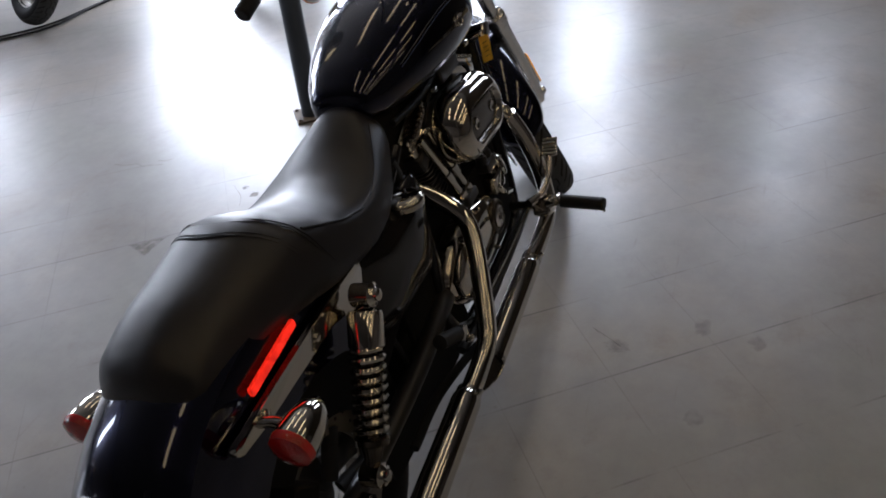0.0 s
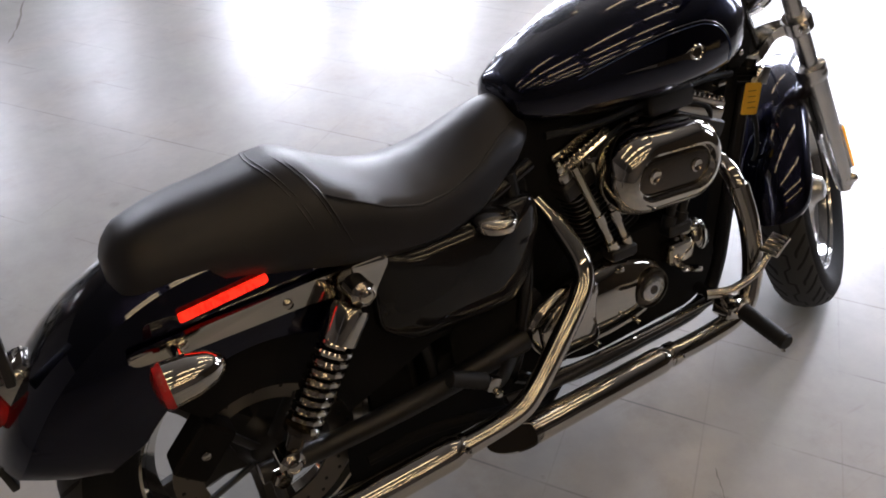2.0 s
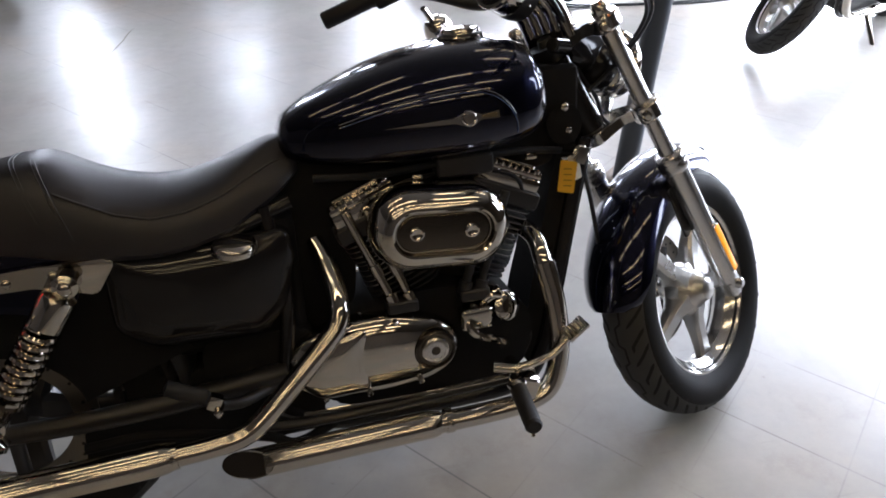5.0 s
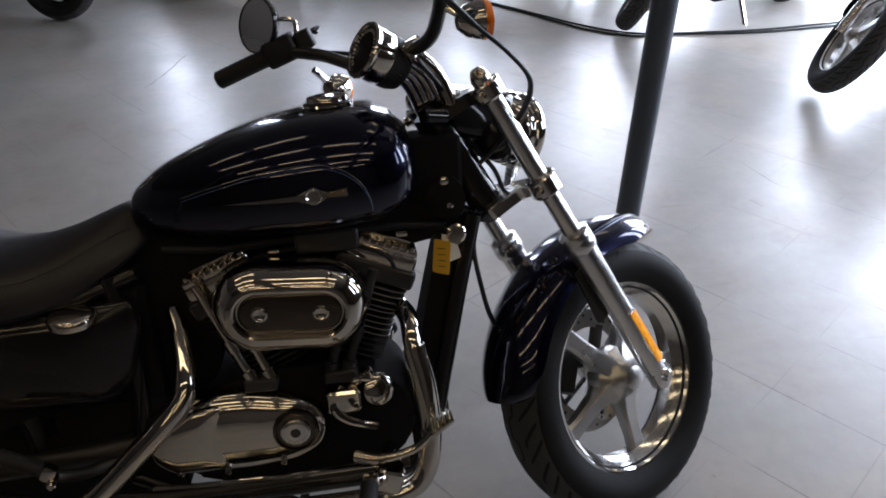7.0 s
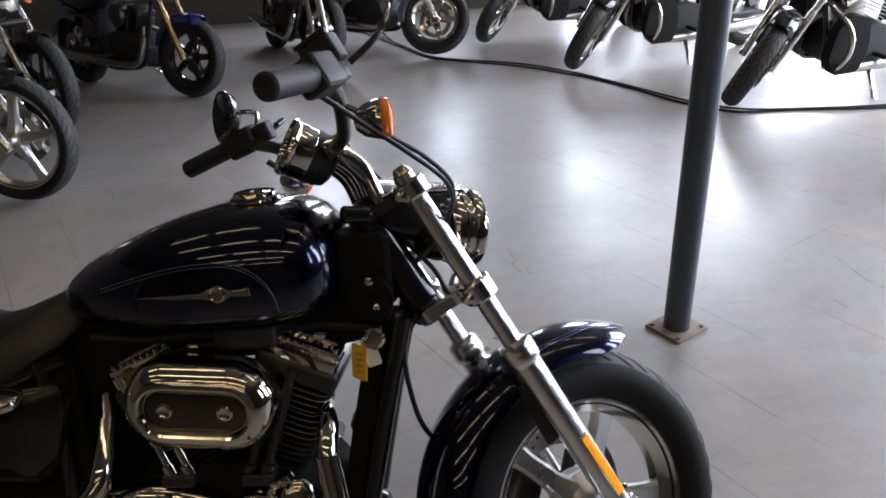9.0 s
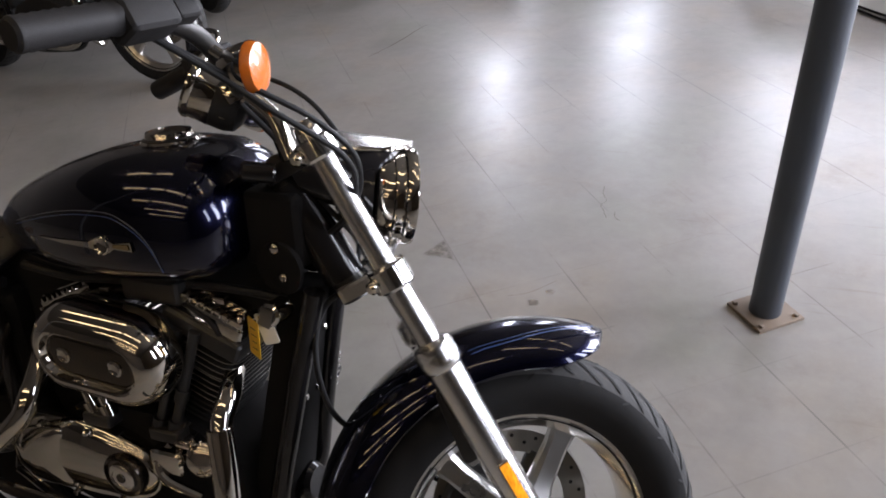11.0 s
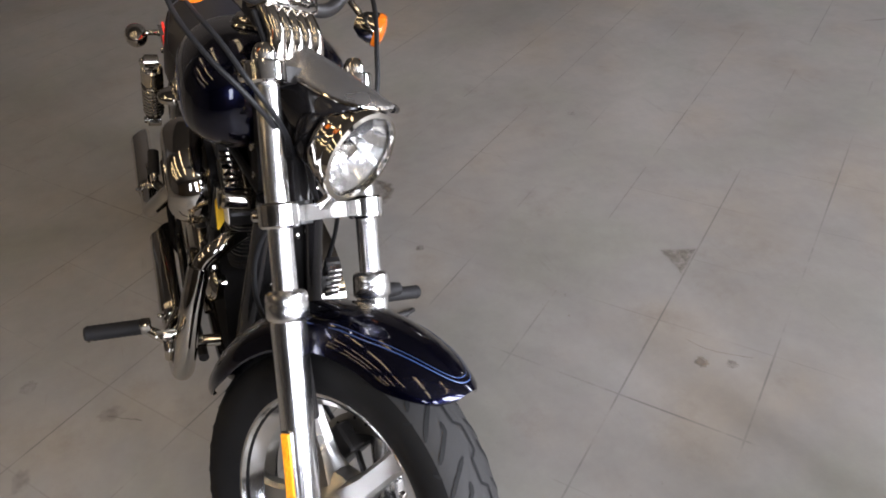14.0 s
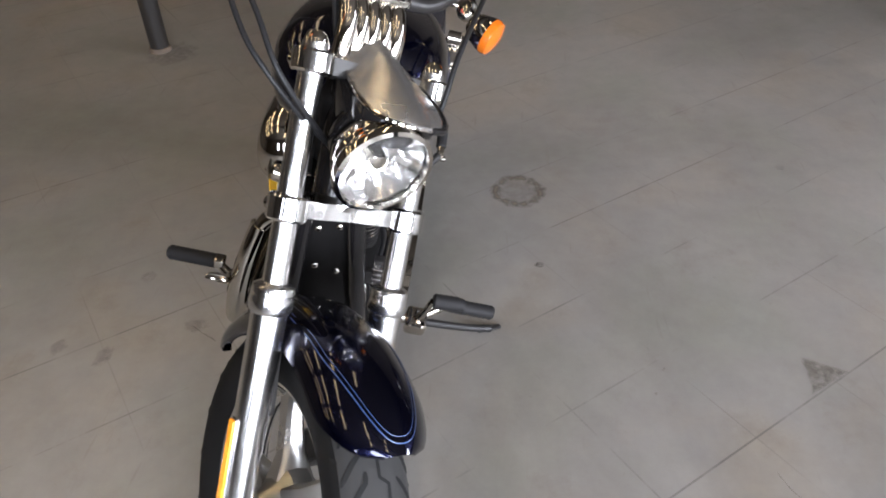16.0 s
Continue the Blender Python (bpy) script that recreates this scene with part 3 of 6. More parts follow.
def fender_mesh(radius, half, a0, a1, drop, thick=0.003, n=28, crown=0.35, taper0=1.0, taper1=1.0, drop0=1.0, drop1=1.0):
    """A mudguard about y: from angle a0 to a1 (degrees from +x), half width, side skirt depth."""
    outer, inner = [], []
    for i in range(n + 1):
        t = i / n
        a = radians(a0 + (a1 - a0) * t)
        tp = 1.0
        e0, e1 = min(1, t / 0.16), min(1, (1 - t) / 0.16)
        tp *= taper0 + (1 - taper0) * math.sqrt(1 - (1 - e0) ** 2)
        tp *= taper1 + (1 - taper1) * math.sqrt(1 - (1 - e1) ** 2)
        d = drop * (drop0 + (1 - drop0) * e0) * (drop1 + (1 - drop1) * e1)
        hw = half * tp
        sec = []
        for k in range(19):
            s = -1 + 2 * k / 18
            q = abs(s)
            if q < 0.68:
                y, dr = s / 0.68 * 0.90 * hw, (q / 0.68) ** 2.4 * hw * crown
            else:
                w = (q - 0.68) / 0.32
                y = math.copysign(hw * (0.90 + 0.10 * math.sin(w * math.pi / 2)), s)
                dr = hw * crown + d * w
            sec.append((y, dr))
        outer.append([(math.cos(a) * (radius - dr), y, math.sin(a) * (radius - dr)) for y, dr in sec])
        inner.append([(math.cos(a) * (radius - dr - thick), y * (1 - thick / hw), math.sin(a) * (radius - dr - thick)) for y, dr in sec])
    secs = [o + i_[::-1] for o, i_ in zip(outer, inner)]
    return loft(secs)


def bolt(at, d, r=0.008, h=0.006, bm=None):
    return lathe([(0, h), (r * 0.55, h), (r * 0.95, h * 0.7), (r, 0), (r, -h * 0.5)], 12, axis_to(at, d), bm)


def spring(p, q, r, wire, turns, bm=None):
    p, q = Vector(p), Vector(q)
    m = axis_to(p, q - p)
    ln = (q - p).length
    n = turns * 12
    pts = [m @ V(r * math.cos(2 * math.pi * i / 12), r * math.sin(2 * math.pi * i / 12), ln * i / n) for i in range(n + 1)]
    return tube(pts, wire, 7, 0, bm)


# ---------------------------------------------------------------- the motorcycle in the middle
bike = new("motorcycle")
bike.matrix_basis = pose(0.0053, -0.0766, -0.0170, -12.546, -0.659, 0.265)
tagged(bike, "midnight blue and chrome cruiser motorcycle leaning on its side stand", "motorcycle")
R_AXLE = V(-0.022, 0, 0.329)
RAKE, STEER = radians(29.3), radians(35.5)
up_a = V(-math.sin(RAKE), 0, math.cos(RAKE))
fw_n = V(math.cos(RAKE), 0, math.sin(RAKE))
left_l = V(0, 1, 0) * math.cos(STEER) - fw_n * math.sin(STEER)
fwd_f = fw_n * math.cos(STEER) + V(0, 1, 0) * math.sin(STEER)
F = Matrix.Translation((1.228, 0.004, 0.734)) @ Matrix((fwd_f, left_l, up_a)).transposed().to_4x4()  # fork frame: forward, left, up the steering axis
HORIZ = V(math.cos(RAKE), 0, -math.sin(RAKE))  # level ahead, in the fork frame
PLUMB = V(math.sin(RAKE), 0, math.cos(RAKE))
LEVEL = Matrix((HORIZ, V(0, 1, 0), PLUMB)).transposed().to_4x4()
OFF, LEG, AXLE = 0.062, 0.108, -0.520
FW = F @ Matrix.Translation((OFF, 0, 0)) @ Matrix.Rotation(radians(-2.5), 4, "Z") @ Matrix.Translation((-OFF, 0, 0))  # wheel and mudguard turned 2.5 degrees off the fork to fit the camera's view


def fp(name, bm, mat, parent=bike, label="", smooth=True):
    return part(name, bm, mat, parent, label, smooth, F)


# wheels
rear_wheel = wheel(bike, "rear_wheel", R_AXLE, Matrix(), 0.322, 0.150, 0.206, M_SATIN, M_CHROME, 5, -1, 0.160, 0.3, "chrome lipped rear wheel rim", M_DARKDISC, 0.047, 0.066)
front_wheel = wheel(bike, "front_wheel", V(OFF - 0.020, 0, AXLE + 0.004), FW, 0.313, 0.130, 0.214, M_CAST, M_POLISH, 5, 1, 0.146, 0.1 + RAKE, "cast alloy front wheel rim", spoke_w=0.044)

# fork
for s in (-1, 1):
    y = s * LEG
    slider = fp("fork_slider", lathe([(0, -0.035), (0.016, -0.033), (0.022, -0.02), (0.024, 0.02), (0.0255, 0.06), (0.027, 0.15), (0.028, 0.30), (0.0285, 0.355), (0.031, 0.357),
                                      (0.034, 0.362), (0.034, 0.378), (0.0335, 0.381), (0.0335, 0.386), (0.034, 0.389), (0.032, 0.398), (0.026, 0.402), (0.020, 0.404)], 32,
                                     Matrix.Translation((OFF, y, AXLE))), M_ALU, bike, "brushed alloy fork slider")
    fp("fork_tube", tube([(OFF, y, AXLE + 0.39), (OFF, y, 0.245)], 0.0195, 28, 0), M_ALU, slider, "polished fork tube")
    fp("axle_nut", lathe([(0, 0.012), (0.008, 0.012), (0.012, 0.009), (0.014, 0.0), (0.014, -0.03)], 16, axis_to((OFF, y + s * 0.022, AXLE), (0, s, 0))), M_ALU, slider)
    fp("axle_clamp", box(0.055, 0.030, 0.05, Matrix.Translation((OFF + 0.004, y, AXLE - 0.004)), 0.01, 3), M_ALU, slider)
    fp("pinch_bolt", bolt((OFF + 0.034, y, AXLE - 0.012), (1, 0, -0.2)), M_CHROME, slider)
    fp("drain_bolt", bolt((OFF + 0.018, y + s * 0.020, AXLE + 0.045), (0.3, s, 0), 0.006), M_CHROME, slider)
    for r0, h, nm in ((0.0, 0.040, "lower"), (0.217, 0.034, "upper")):
        fp(nm + "_clamp", lathe([(0.020, -h / 2), (0.029, -h / 2), (0.032, -h / 2 + 0.004), (0.032, h / 2 - 0.004), (0.029, h / 2), (0.020, h / 2)], 28, Matrix.Translation((OFF, y, r0)), close=True), M_POLISH, slider, "polished fork clamp")
        fp("clamp_bolt", bolt((OFF - 0.030, y + s * 0.012, r0), (-0.8, s * 0.6, 0), 0.011, 0.012), M_CHROME, slider)
    fp("fork_cap", lathe([(0, 0.262), (0.010, 0.262), (0.015, 0.256), (0.0185, 0.248), (0.0195, 0.236)], 24, Matrix.Translation((OFF, y, 0))), M_CHROME, slider)
for r0, nm in ((0.0, "lower_yoke"), (0.217, "upper_yoke")):
    out = rounded([(OFF + 0.010, -LEG), (OFF + 0.012, -0.05), (OFF + 0.004, 0.0), (OFF + 0.012, 0.05), (OFF + 0.010, LEG), (OFF - 0.014, LEG), (OFF - 0.022, 0.06), (-0.026, 0.030), (-0.030, 0.0), (-0.026, -0.030), (OFF - 0.022, -0.06), (OFF - 0.014, -LEG)], 0.010)
    fp(nm, prism(out, 0.026, Matrix.Translation((0, 0, r0 - 0.013)), 0.006, 3), M_POLISH if r0 == 0 else M_SATIN, bike, "polished alloy fork yoke" if r0 == 0 else "black upper fork yoke")
fp("steering_stem", lathe([(0, -0.02), (0.024, -0.02), (0.026, 0.0), (0.026, 0.20), (0.02, 0.225), (0.014, 0.245), (0, 0.247)], 24), M_SATIN, bike)
for s in (-1,):
    fp("fork_reflector", box(0.016, 0.006, 0.135, Matrix.Translation((OFF + 0.002, s * (LEG + 0.031), -0.406)), 0.002), M_REFLEX_AMBER, bike, "amber fork reflector with added glow")
    fp("reflector_mount", box(0.020, 0.006, 0.140, Matrix.Translation((OFF + 0.002, s * (LEG + 0.027), -0.406)), 0.002), M_ALU, bike)

# front brake caliper on the left leg
cal = fp("brake_caliper", box(0.11, 0.075, 0.062, Matrix.Translation((OFF - 0.085, 0.085, AXLE + 0.075)) @ Matrix.Rotation(radians(-38), 4, "Y"), 0.012, 3), M_SATIN, bike, "black front brake caliper")
fp("caliper_bolt", bolt((OFF - 0.06, 0.126, AXLE + 0.075), (0, 1, 0)), M_CHROME, cal)

# front fender
front_fender = fp("front_fender", join(None, fender_mesh(0.368, 0.088, 40.5, 145, 0.030, taper0=0.30, taper1=0.5, crown=0.40, drop0=0.15, drop1=0.6, n=60)), M_BLUE, bike, "midnight blue front mudguard with blue pinstripes")
front_fender.data.transform(FW @ Matrix.Translation((OFF - 0.009, 0, AXLE)) @ F.inverted())
for inset, rr in ((0.86, 0.0010), (0.79, 0.0006)):
    line = []
    for k in range(41):
        t = k / 40
        w = -1 + 2 * t
        ang = 43.0 + (1 - math.cos(w * math.pi / 2) ** 0.5 if abs(w) < 1 else 1) * 46 + (0 if inset > 0.82 else 1.5)
        y = 0.088 * inset * 0.90 * math.copysign(min(1, abs(math.sin(w * math.pi / 2)) ** 0.8), w) * (0.72 + 0.28 * min(1, (ang - 43.5) / 25))
        dr = (abs(y) / (0.088 * 0.90)) ** 2.4 * 0.088 * 0.40
        a = radians(ang)
        line.append((OFF - 0.009 + math.cos(a) * (0.3690 - dr), y, AXLE + math.sin(a) * (0.3690 - dr)))
    part("pinstripe", tube(line, rr, 6, 0, flat=0.4), M_PIN, front_fender, m=FW)
for s in (-1, 1):
    fp("fender_bracket", prism(rounded([(-0.045, 0.0), (0.03, 0.0), (0.018, 0.12), (-0.03, 0.13)], 0.012), 0.005, Matrix.Translation((OFF - 0.004, s * 0.086 + 0.0025, AXLE + 0.19)) @ SIDE, 0.0015), M_SATIN, front_fender)
    fp("fender_bolt", bolt((OFF + 0.012, s * 0.090, AXLE + 0.205), (0, s, 0), 0.009, 0.008), M_CHROME, front_fender)

# headlight with its bracket and visor
HC = V(0.141, -0.014, 0.092)
LAMP = Matrix.Translation(HC) @ LEVEL @ Matrix.Rotation(radians(1), 4, "Z") @ Matrix.Rotation(radians(94), 4, "Y")  # z looks ahead
headlight = fp("headlight_shell", lathe([(0, -0.046), (0.036, -0.045), (0.056, -0.042), (0.064, -0.036), (0.0675, -0.026), (0.0685, -0.015), (0.0715, -0.013), (0.0725, -0.008), (0.0715, -0.003), (0.0725, 0.002), (0.0770, 0.005), (0.0795, 0.013), (0.0775, 0.022), (0.071, 0.024), (0.0695, 0.018)], 56, LAMP), M_CHROME, bike, "short chrome headlight shell with beaded rings")
fp("headlight_mount", lathe([(0, -0.100), (0.034, -0.096), (0.052, -0.080), (0.060, -0.058), (0.061, -0.046), (0, -0.044)], 40, LAMP), M_BLACK, headlight, "gloss black bucket behind the headlight")
fp("reflector_bowl", lathe([(0.012, -0.045), (0.03, -0.040), (0.05, -0.026), (0.0685, 0.008)], 48, LAMP), M_BOWL, headlight, "faceted mirror bowl")
facets = bmesh.new()
for k in range(12):
    a = 2 * math.pi * k / 12
    box(0.026, 0.012, 0.004, LAMP @ Matrix.Rotation(a, 4, "Z") @ Matrix.Translation((0.050, 0, -0.016)) @ Matrix.Rotation(radians(-38 + 14 * (k % 3)), 4, "Y"), 0.001, 1, facets)
fp("reflector_facet", facets, M_BOWL, headlight)
fp("bulb_shield", lathe([(0, 0.004), (0.012, 0.0), (0.015, -0.012), (0.013, -0.04)], 20, LAMP), M_CHROME, headlight)
lens_ob = fp("headlight_lens", lathe([(0, 0.030), (0.03, 0.0285), (0.055, 0.0235), (0.0695, 0.0165), (0.0690, 0.0145), (0.055, 0.0210), (0.03, 0.026), (0, 0.0275)], 48, LAMP), M_GLASS, headlight, "clear domed headlight lens")
lens_ob.visible_shadow = False
fp("headlight_bracket", box(0.055, 0.026, 0.016, Matrix.Translation((0.085, -0.008, 0.022)) @ Matrix.Rotation(radians(-35), 4, "Y"), 0.006), M_ALU, headlight)
visor_secs, lip_r, lip_l = [], [], []
for x, zc, hw, sag in ((0.038, 0.278, 0.050, 0.030), (0.062, 0.263, 0.059, 0.032), (0.100, 0.238, 0.071, 0.029), (0.140, 0.210, 0.075, 0.024), (0.172, 0.186, 0.066, 0.018), (0.197, 0.167, 0.046, 0.009), (0.210, 0.157, 0.016, 0.002)):
    top = [(x - 0.014 * abs(s) ** 2, 0.012 + hw * s, zc - sag * abs(s) ** 1.25) for s in (-1, -0.8, -0.5, -0.2, 0, 0.2, 0.5, 0.8, 1)]  # a low ridge along the middle
    low = [(p[0] - 0.002, p[1] * 0.97, p[2] - 0.005) for p in reversed(top)]
    visor_secs.append(top + low)
    lip_r.append((top[0][0], top[0][1], top[0][2] - 0.002))
    lip_l.append((top[-1][0], top[-1][1], top[-1][2] - 0.002))
visor = fp("headlight_visor", loft(visor_secs), M_VISOR, bike, "satin metal headlight visor with a ridge and bright lip")
fp("visor_lip", tube(lip_r + lip_l[-1:], 0.0034, 8), M_CHROME, visor, "bright polished lip")
# black tube painted in for the dark reflection on the visor's far facet
fp("visor_dark_band", tube(lip_l, 0.0060, 8), M_BLACK, visor, "black band standing in for the far facet's dark reflection")
skirt = []
for x, z0, z1, hw in ((0.01, 0.250, 0.17, 0.045), (0.045, 0.240, 0.125, 0.056), (0.095, 0.212, 0.112, 0.066), (0.138, 0.189, 0.118, 0.066), (0.166, 0.172, 0.140, 0.052), (0.182, 0.164, 0.152, 0.030)):
    skirt.append([(x, 0.004 + hw * math.copysign(abs(math.cos(t)) ** 0.5, math.cos(t)), (z0 + z1) / 2 + (z0 - z1) / 2 * math.copysign(abs(math.sin(t)) ** 0.6, math.sin(t))) for t in (2 * math.pi * k / 20 for k in range(20))])
fp("visor_skirt", loft(skirt), M_BLACK, visor, "gloss black headlight mount cover")

# handlebar, grips, levers, mirrors, gauge
for s in (-1, 1):
    fp("riser", tube([(0.022, s * 0.045, 0.225), (0.030, s * 0.045, 0.29), (0.010, s * 0.045, 0.345)], 0.0155, 18), M_CHROME, bike, "chrome handlebar riser")
for y in (-0.022, 0.0, 0.022):
    fp("riser_flute", tube([(0.022, y, 0.225), (0.031, y, 0.29), (0.010, y, 0.345)], 0.0125, 14), M_CHROME, bike, "fluted chrome riser block")
bar_line = [(-0.150, -0.388, 0.448), (-0.055, -0.30, 0.442), (-0.002, -0.21, 0.412), (0.010, -0.12, 0.36), (0.008, -0.05, 0.350), (0.008, 0.05, 0.350), (0.010, 0.12, 0.36), (-0.005, 0.21, 0.425), (-0.045, 0.30, 0.475), (-0.135, 0.385, 0.492)]
handlebar = fp("handlebar", tube(bar_line, 0.0127, 18), M_SATIN, bike, "black pulled back handlebar")
fp("bar_clamp", box(0.050, 0.125, 0.034, Matrix.Translation((0.008, 0, 0.352)), 0.008), M_CHROME, handlebar, "chrome bar clamp")
for s in (-1, 1):
    i0 = 0 if s < 0 else -1
    e = V(*bar_line[i0])
    inner = V(*bar_line[1 if s < 0 else -2])
    d = (inner - e).normalized()
    ln = 0.118
    grip = fp("grip", lathe([(0, -0.008), (0.015, -0.008), (0.019, -0.004), (0.0195, 0.0)] + [(0.0185 + 0.0012 * (k % 2), 0.005 + k * (ln - 0.01) / 18) for k in range(18)] + [(0.021, ln - 0.004), (0.021, ln), (0.0127, ln)], 22, axis_to(e, d)), M_GRIP, handlebar, "black rubber grip")
    fp("switch_housing", box(0.050, 0.056, 0.072, axis_to(e + d * (ln + 0.03), d), 0.012, 3), M_GRIP, handlebar, "black switch housing")
    fp("lever_mount", box(0.034, 0.040, 0.036, axis_to(e + d * (ln + 0.085), d), 0.008, 3), M_GRIP, handlebar)
    lm = e + d * (ln + 0.085)
    fp("lever", tube([lm + V(0.03, 0, 0), lm + V(0.055, s * 0.02, 0.004), lm + V(0.052, s * 0.08, 0.004), lm + V(0.022, s * 0.16, 0.002)], [0.007, 0.007, 0.006, 0.008], 10, flat=0.7), M_SATIN, handlebar, "black hand lever")
    if s < 0:
        res = fp("brake_reservoir", box(0.058, 0.046, 0.036, axis_to(lm, d) @ Matrix.Translation((0.0, 0.030, 0.0)), 0.008, 3), M_GRIP, handlebar, "black brake fluid reservoir")
        fp("reservoir_lid", box(0.060, 0.008, 0.038, axis_to(lm, d) @ Matrix.Translation((0.0, 0.056, 0.0)), 0.003), M_SATIN, res, "black reservoir lid")
    st = lm + V(-0.004, s * 0.008, 0.02)
    if s > 0:
        mc = st + V(-0.035, 0.055, 0.055)
    else:
        mc = st + V(0.0, -0.13, 0.165)
    stalk = fp("mirror_stalk", tube([st, st + V(0.015, s * 0.006, 0.022), (st + mc) / 2 + V(0.022, 0, 0.012), mc + V(0.015, 0, 0)], 0.0052, 10), M_CHROME, handlebar, "chrome mirror stalk")
    mm = axis_to(mc, V(-0.90, -s * 0.10, 0.42)) @ Matrix.Diagonal((1.36, 1.0, 1, 1))
    shell = fp("mirror_housing", lathe([(0, -0.032), (0.026, -0.028), (0.046, -0.016), (0.055, -0.002), (0.055, 0.004), (0.052, 0.005)], 32, mm), M_BLACK, handlebar, "gloss black mirror housing")
    fp("mirror_glass", lathe([(0.0525, 0.0035), (0.03, 0.0040), (0, 0.0042)], 32, mm), M_MIRROR, handlebar, "mirror glass")
    sg = V(-0.008, 0.220, 0.386) if s > 0 else V(0.018, -0.185, 0.388)
    aim = HORIZ * 0.85 + V(0, 0.55, 0) if s > 0 else HORIZ * 0.92 + V(0, -0.38, 0)
    sig = fp("turn_signal", lathe([(0, -0.045), (0.014, -0.042), (0.026, -0.028), (0.032, -0.008), (0.033, 0.0)], 28, axis_to(sg + V(0.02, s * 0.03, -0.045), aim)), M_CHROME, handlebar, "chrome bullet turn signal with amber lens")
    fp("signal_lens", lathe([(0.0335, 0.0), (0.034, 0.004), (0.031, 0.013), (0.018, 0.018), (0, 0.0195)], 28, axis_to(sg + V(0.02, s * 0.03, -0.045), aim)), M_AMBER, handlebar, "amber signal lens")
    fp("signal_stem", tube([sg + V(-0.02, 0, 0.02), sg + V(0.0, s * 0.015, -0.02), sg + V(0.01, s * 0.03, -0.045)], 0.007, 10), M_CHROME, handlebar)

GA = axis_to((-0.008, 0.0, 0.346), (-0.60, 0, 0.80)) @ Matrix.Scale(1.08, 4)
gauge = fp("speedometer", lathe([(0.046, 0.022), (0.047, 0.024), (0.047, 0.052), (0.049, 0.054), (0.050, 0.060), (0.048, 0.064), (0.043, 0.064), (0.042, 0.060)], 40, GA), M_CHROME, bike, "chrome ringed speedometer")
fp("gauge_cup", lathe([(0, -0.022), (0.030, -0.021), (0.041, -0.014), (0.0455, 0.0), (0.0465, 0.024), (0.044, 0.026)], 36, GA), M_GRIP, gauge, "black gauge housing")
fp("dial", lathe([(0.042, 0.0595), (0.02, 0.0595), (0, 0.0595)], 32, GA), M_BLACK, gauge, "black dial face")
ticks = bmesh.new()
for k in range(21):
    a = radians(-120 + 12 * k)
    box(0.0012 if k % 2 else 0.002, 0.006, 0.0006, GA @ Matrix.Rotation(a, 4, "Z") @ Matrix.Translation((0, 0.035, 0.0602)), 0, bm=ticks)
fp("dial_tick", ticks, M_PAPER, gauge)
fp("gauge_bracket", tube([(-0.002, 0, 0.362), (0.004, 0, 0.35)], 0.016, 12, 0), M_SATIN, gauge)
fp("indicator_bar", box(0.026, 0.075, 0.014, Matrix.Translation((-0.028, 0, 0.336)) @ Matrix.Rotation(radians(-37), 4, "Y"), 0.004), M_CHROME, gauge)

# cables and hoses
hoses = [
    ("throttle_cable", [F @ V(-0.050, -0.265, 0.425), F @ V(0.0, -0.240, 0.343), F @ V(0.030, -0.236, 0.286), F @ V(0.066, -0.216, 0.226), F @ V(0.085, -0.190, 0.190), F @ V(0.088, -0.152, 0.157), F @ V(0.070, -0.100, 0.125), F @ V(0.03, -0.04, 0.10), V(1.13, -0.02, 0.78)], 0.0042),
    ("throttle_cable", [F @ V(-0.045, -0.255, 0.42), F @ V(0.0, -0.230, 0.355), F @ V(0.040, -0.218, 0.300), F @ V(0.072, -0.203, 0.254), F @ V(0.097, -0.182, 0.200), F @ V(0.099, -0.148, 0.163), F @ V(0.080, -0.098, 0.128), F @ V(0.03, -0.03, 0.095), V(1.12, 0.02, 0.76)], 0.0042),
    ("clutch_cable", [F @ V(-0.01, 0.255, 0.45), F @ V(0.075, 0.165, 0.36), F @ V(0.110, 0.115, 0.27), F @ V(0.105, 0.100, 0.17), F @ V(0.03, 0.085, 0.02), V(1.12, 0.10, 0.60), V(1.05, 0.09, 0.42)], 0.0045),
    ("brake_hose", [F @ V(0.0, -0.06, 0.33), F @ V(0.02, -0.05, 0.25), F @ V(0.03, -0.02, 0.15), F @ V(0.05, -0.015, 0.06), F @ V(0.05, 0.0, 0.0)], 0.0048),
    ("front_hose", [F @ V(0.02, 0.0, -0.01), F @ V(-0.036, 0.0, 0.0), F @ V(-0.084, 0.0, -0.032), F @ V(-0.120, 0.0, -0.101), F @ V(-0.132, 0.02, -0.182), F @ V(-0.10, 0.07, -0.28), F @ V(-0.04, 0.10, -0.42)], 0.0050),
]
for nm, line, rr in hoses:
    part(nm, tube(line, rr, 9, 8), M_HOSE, bike, "black rubber covered cable")

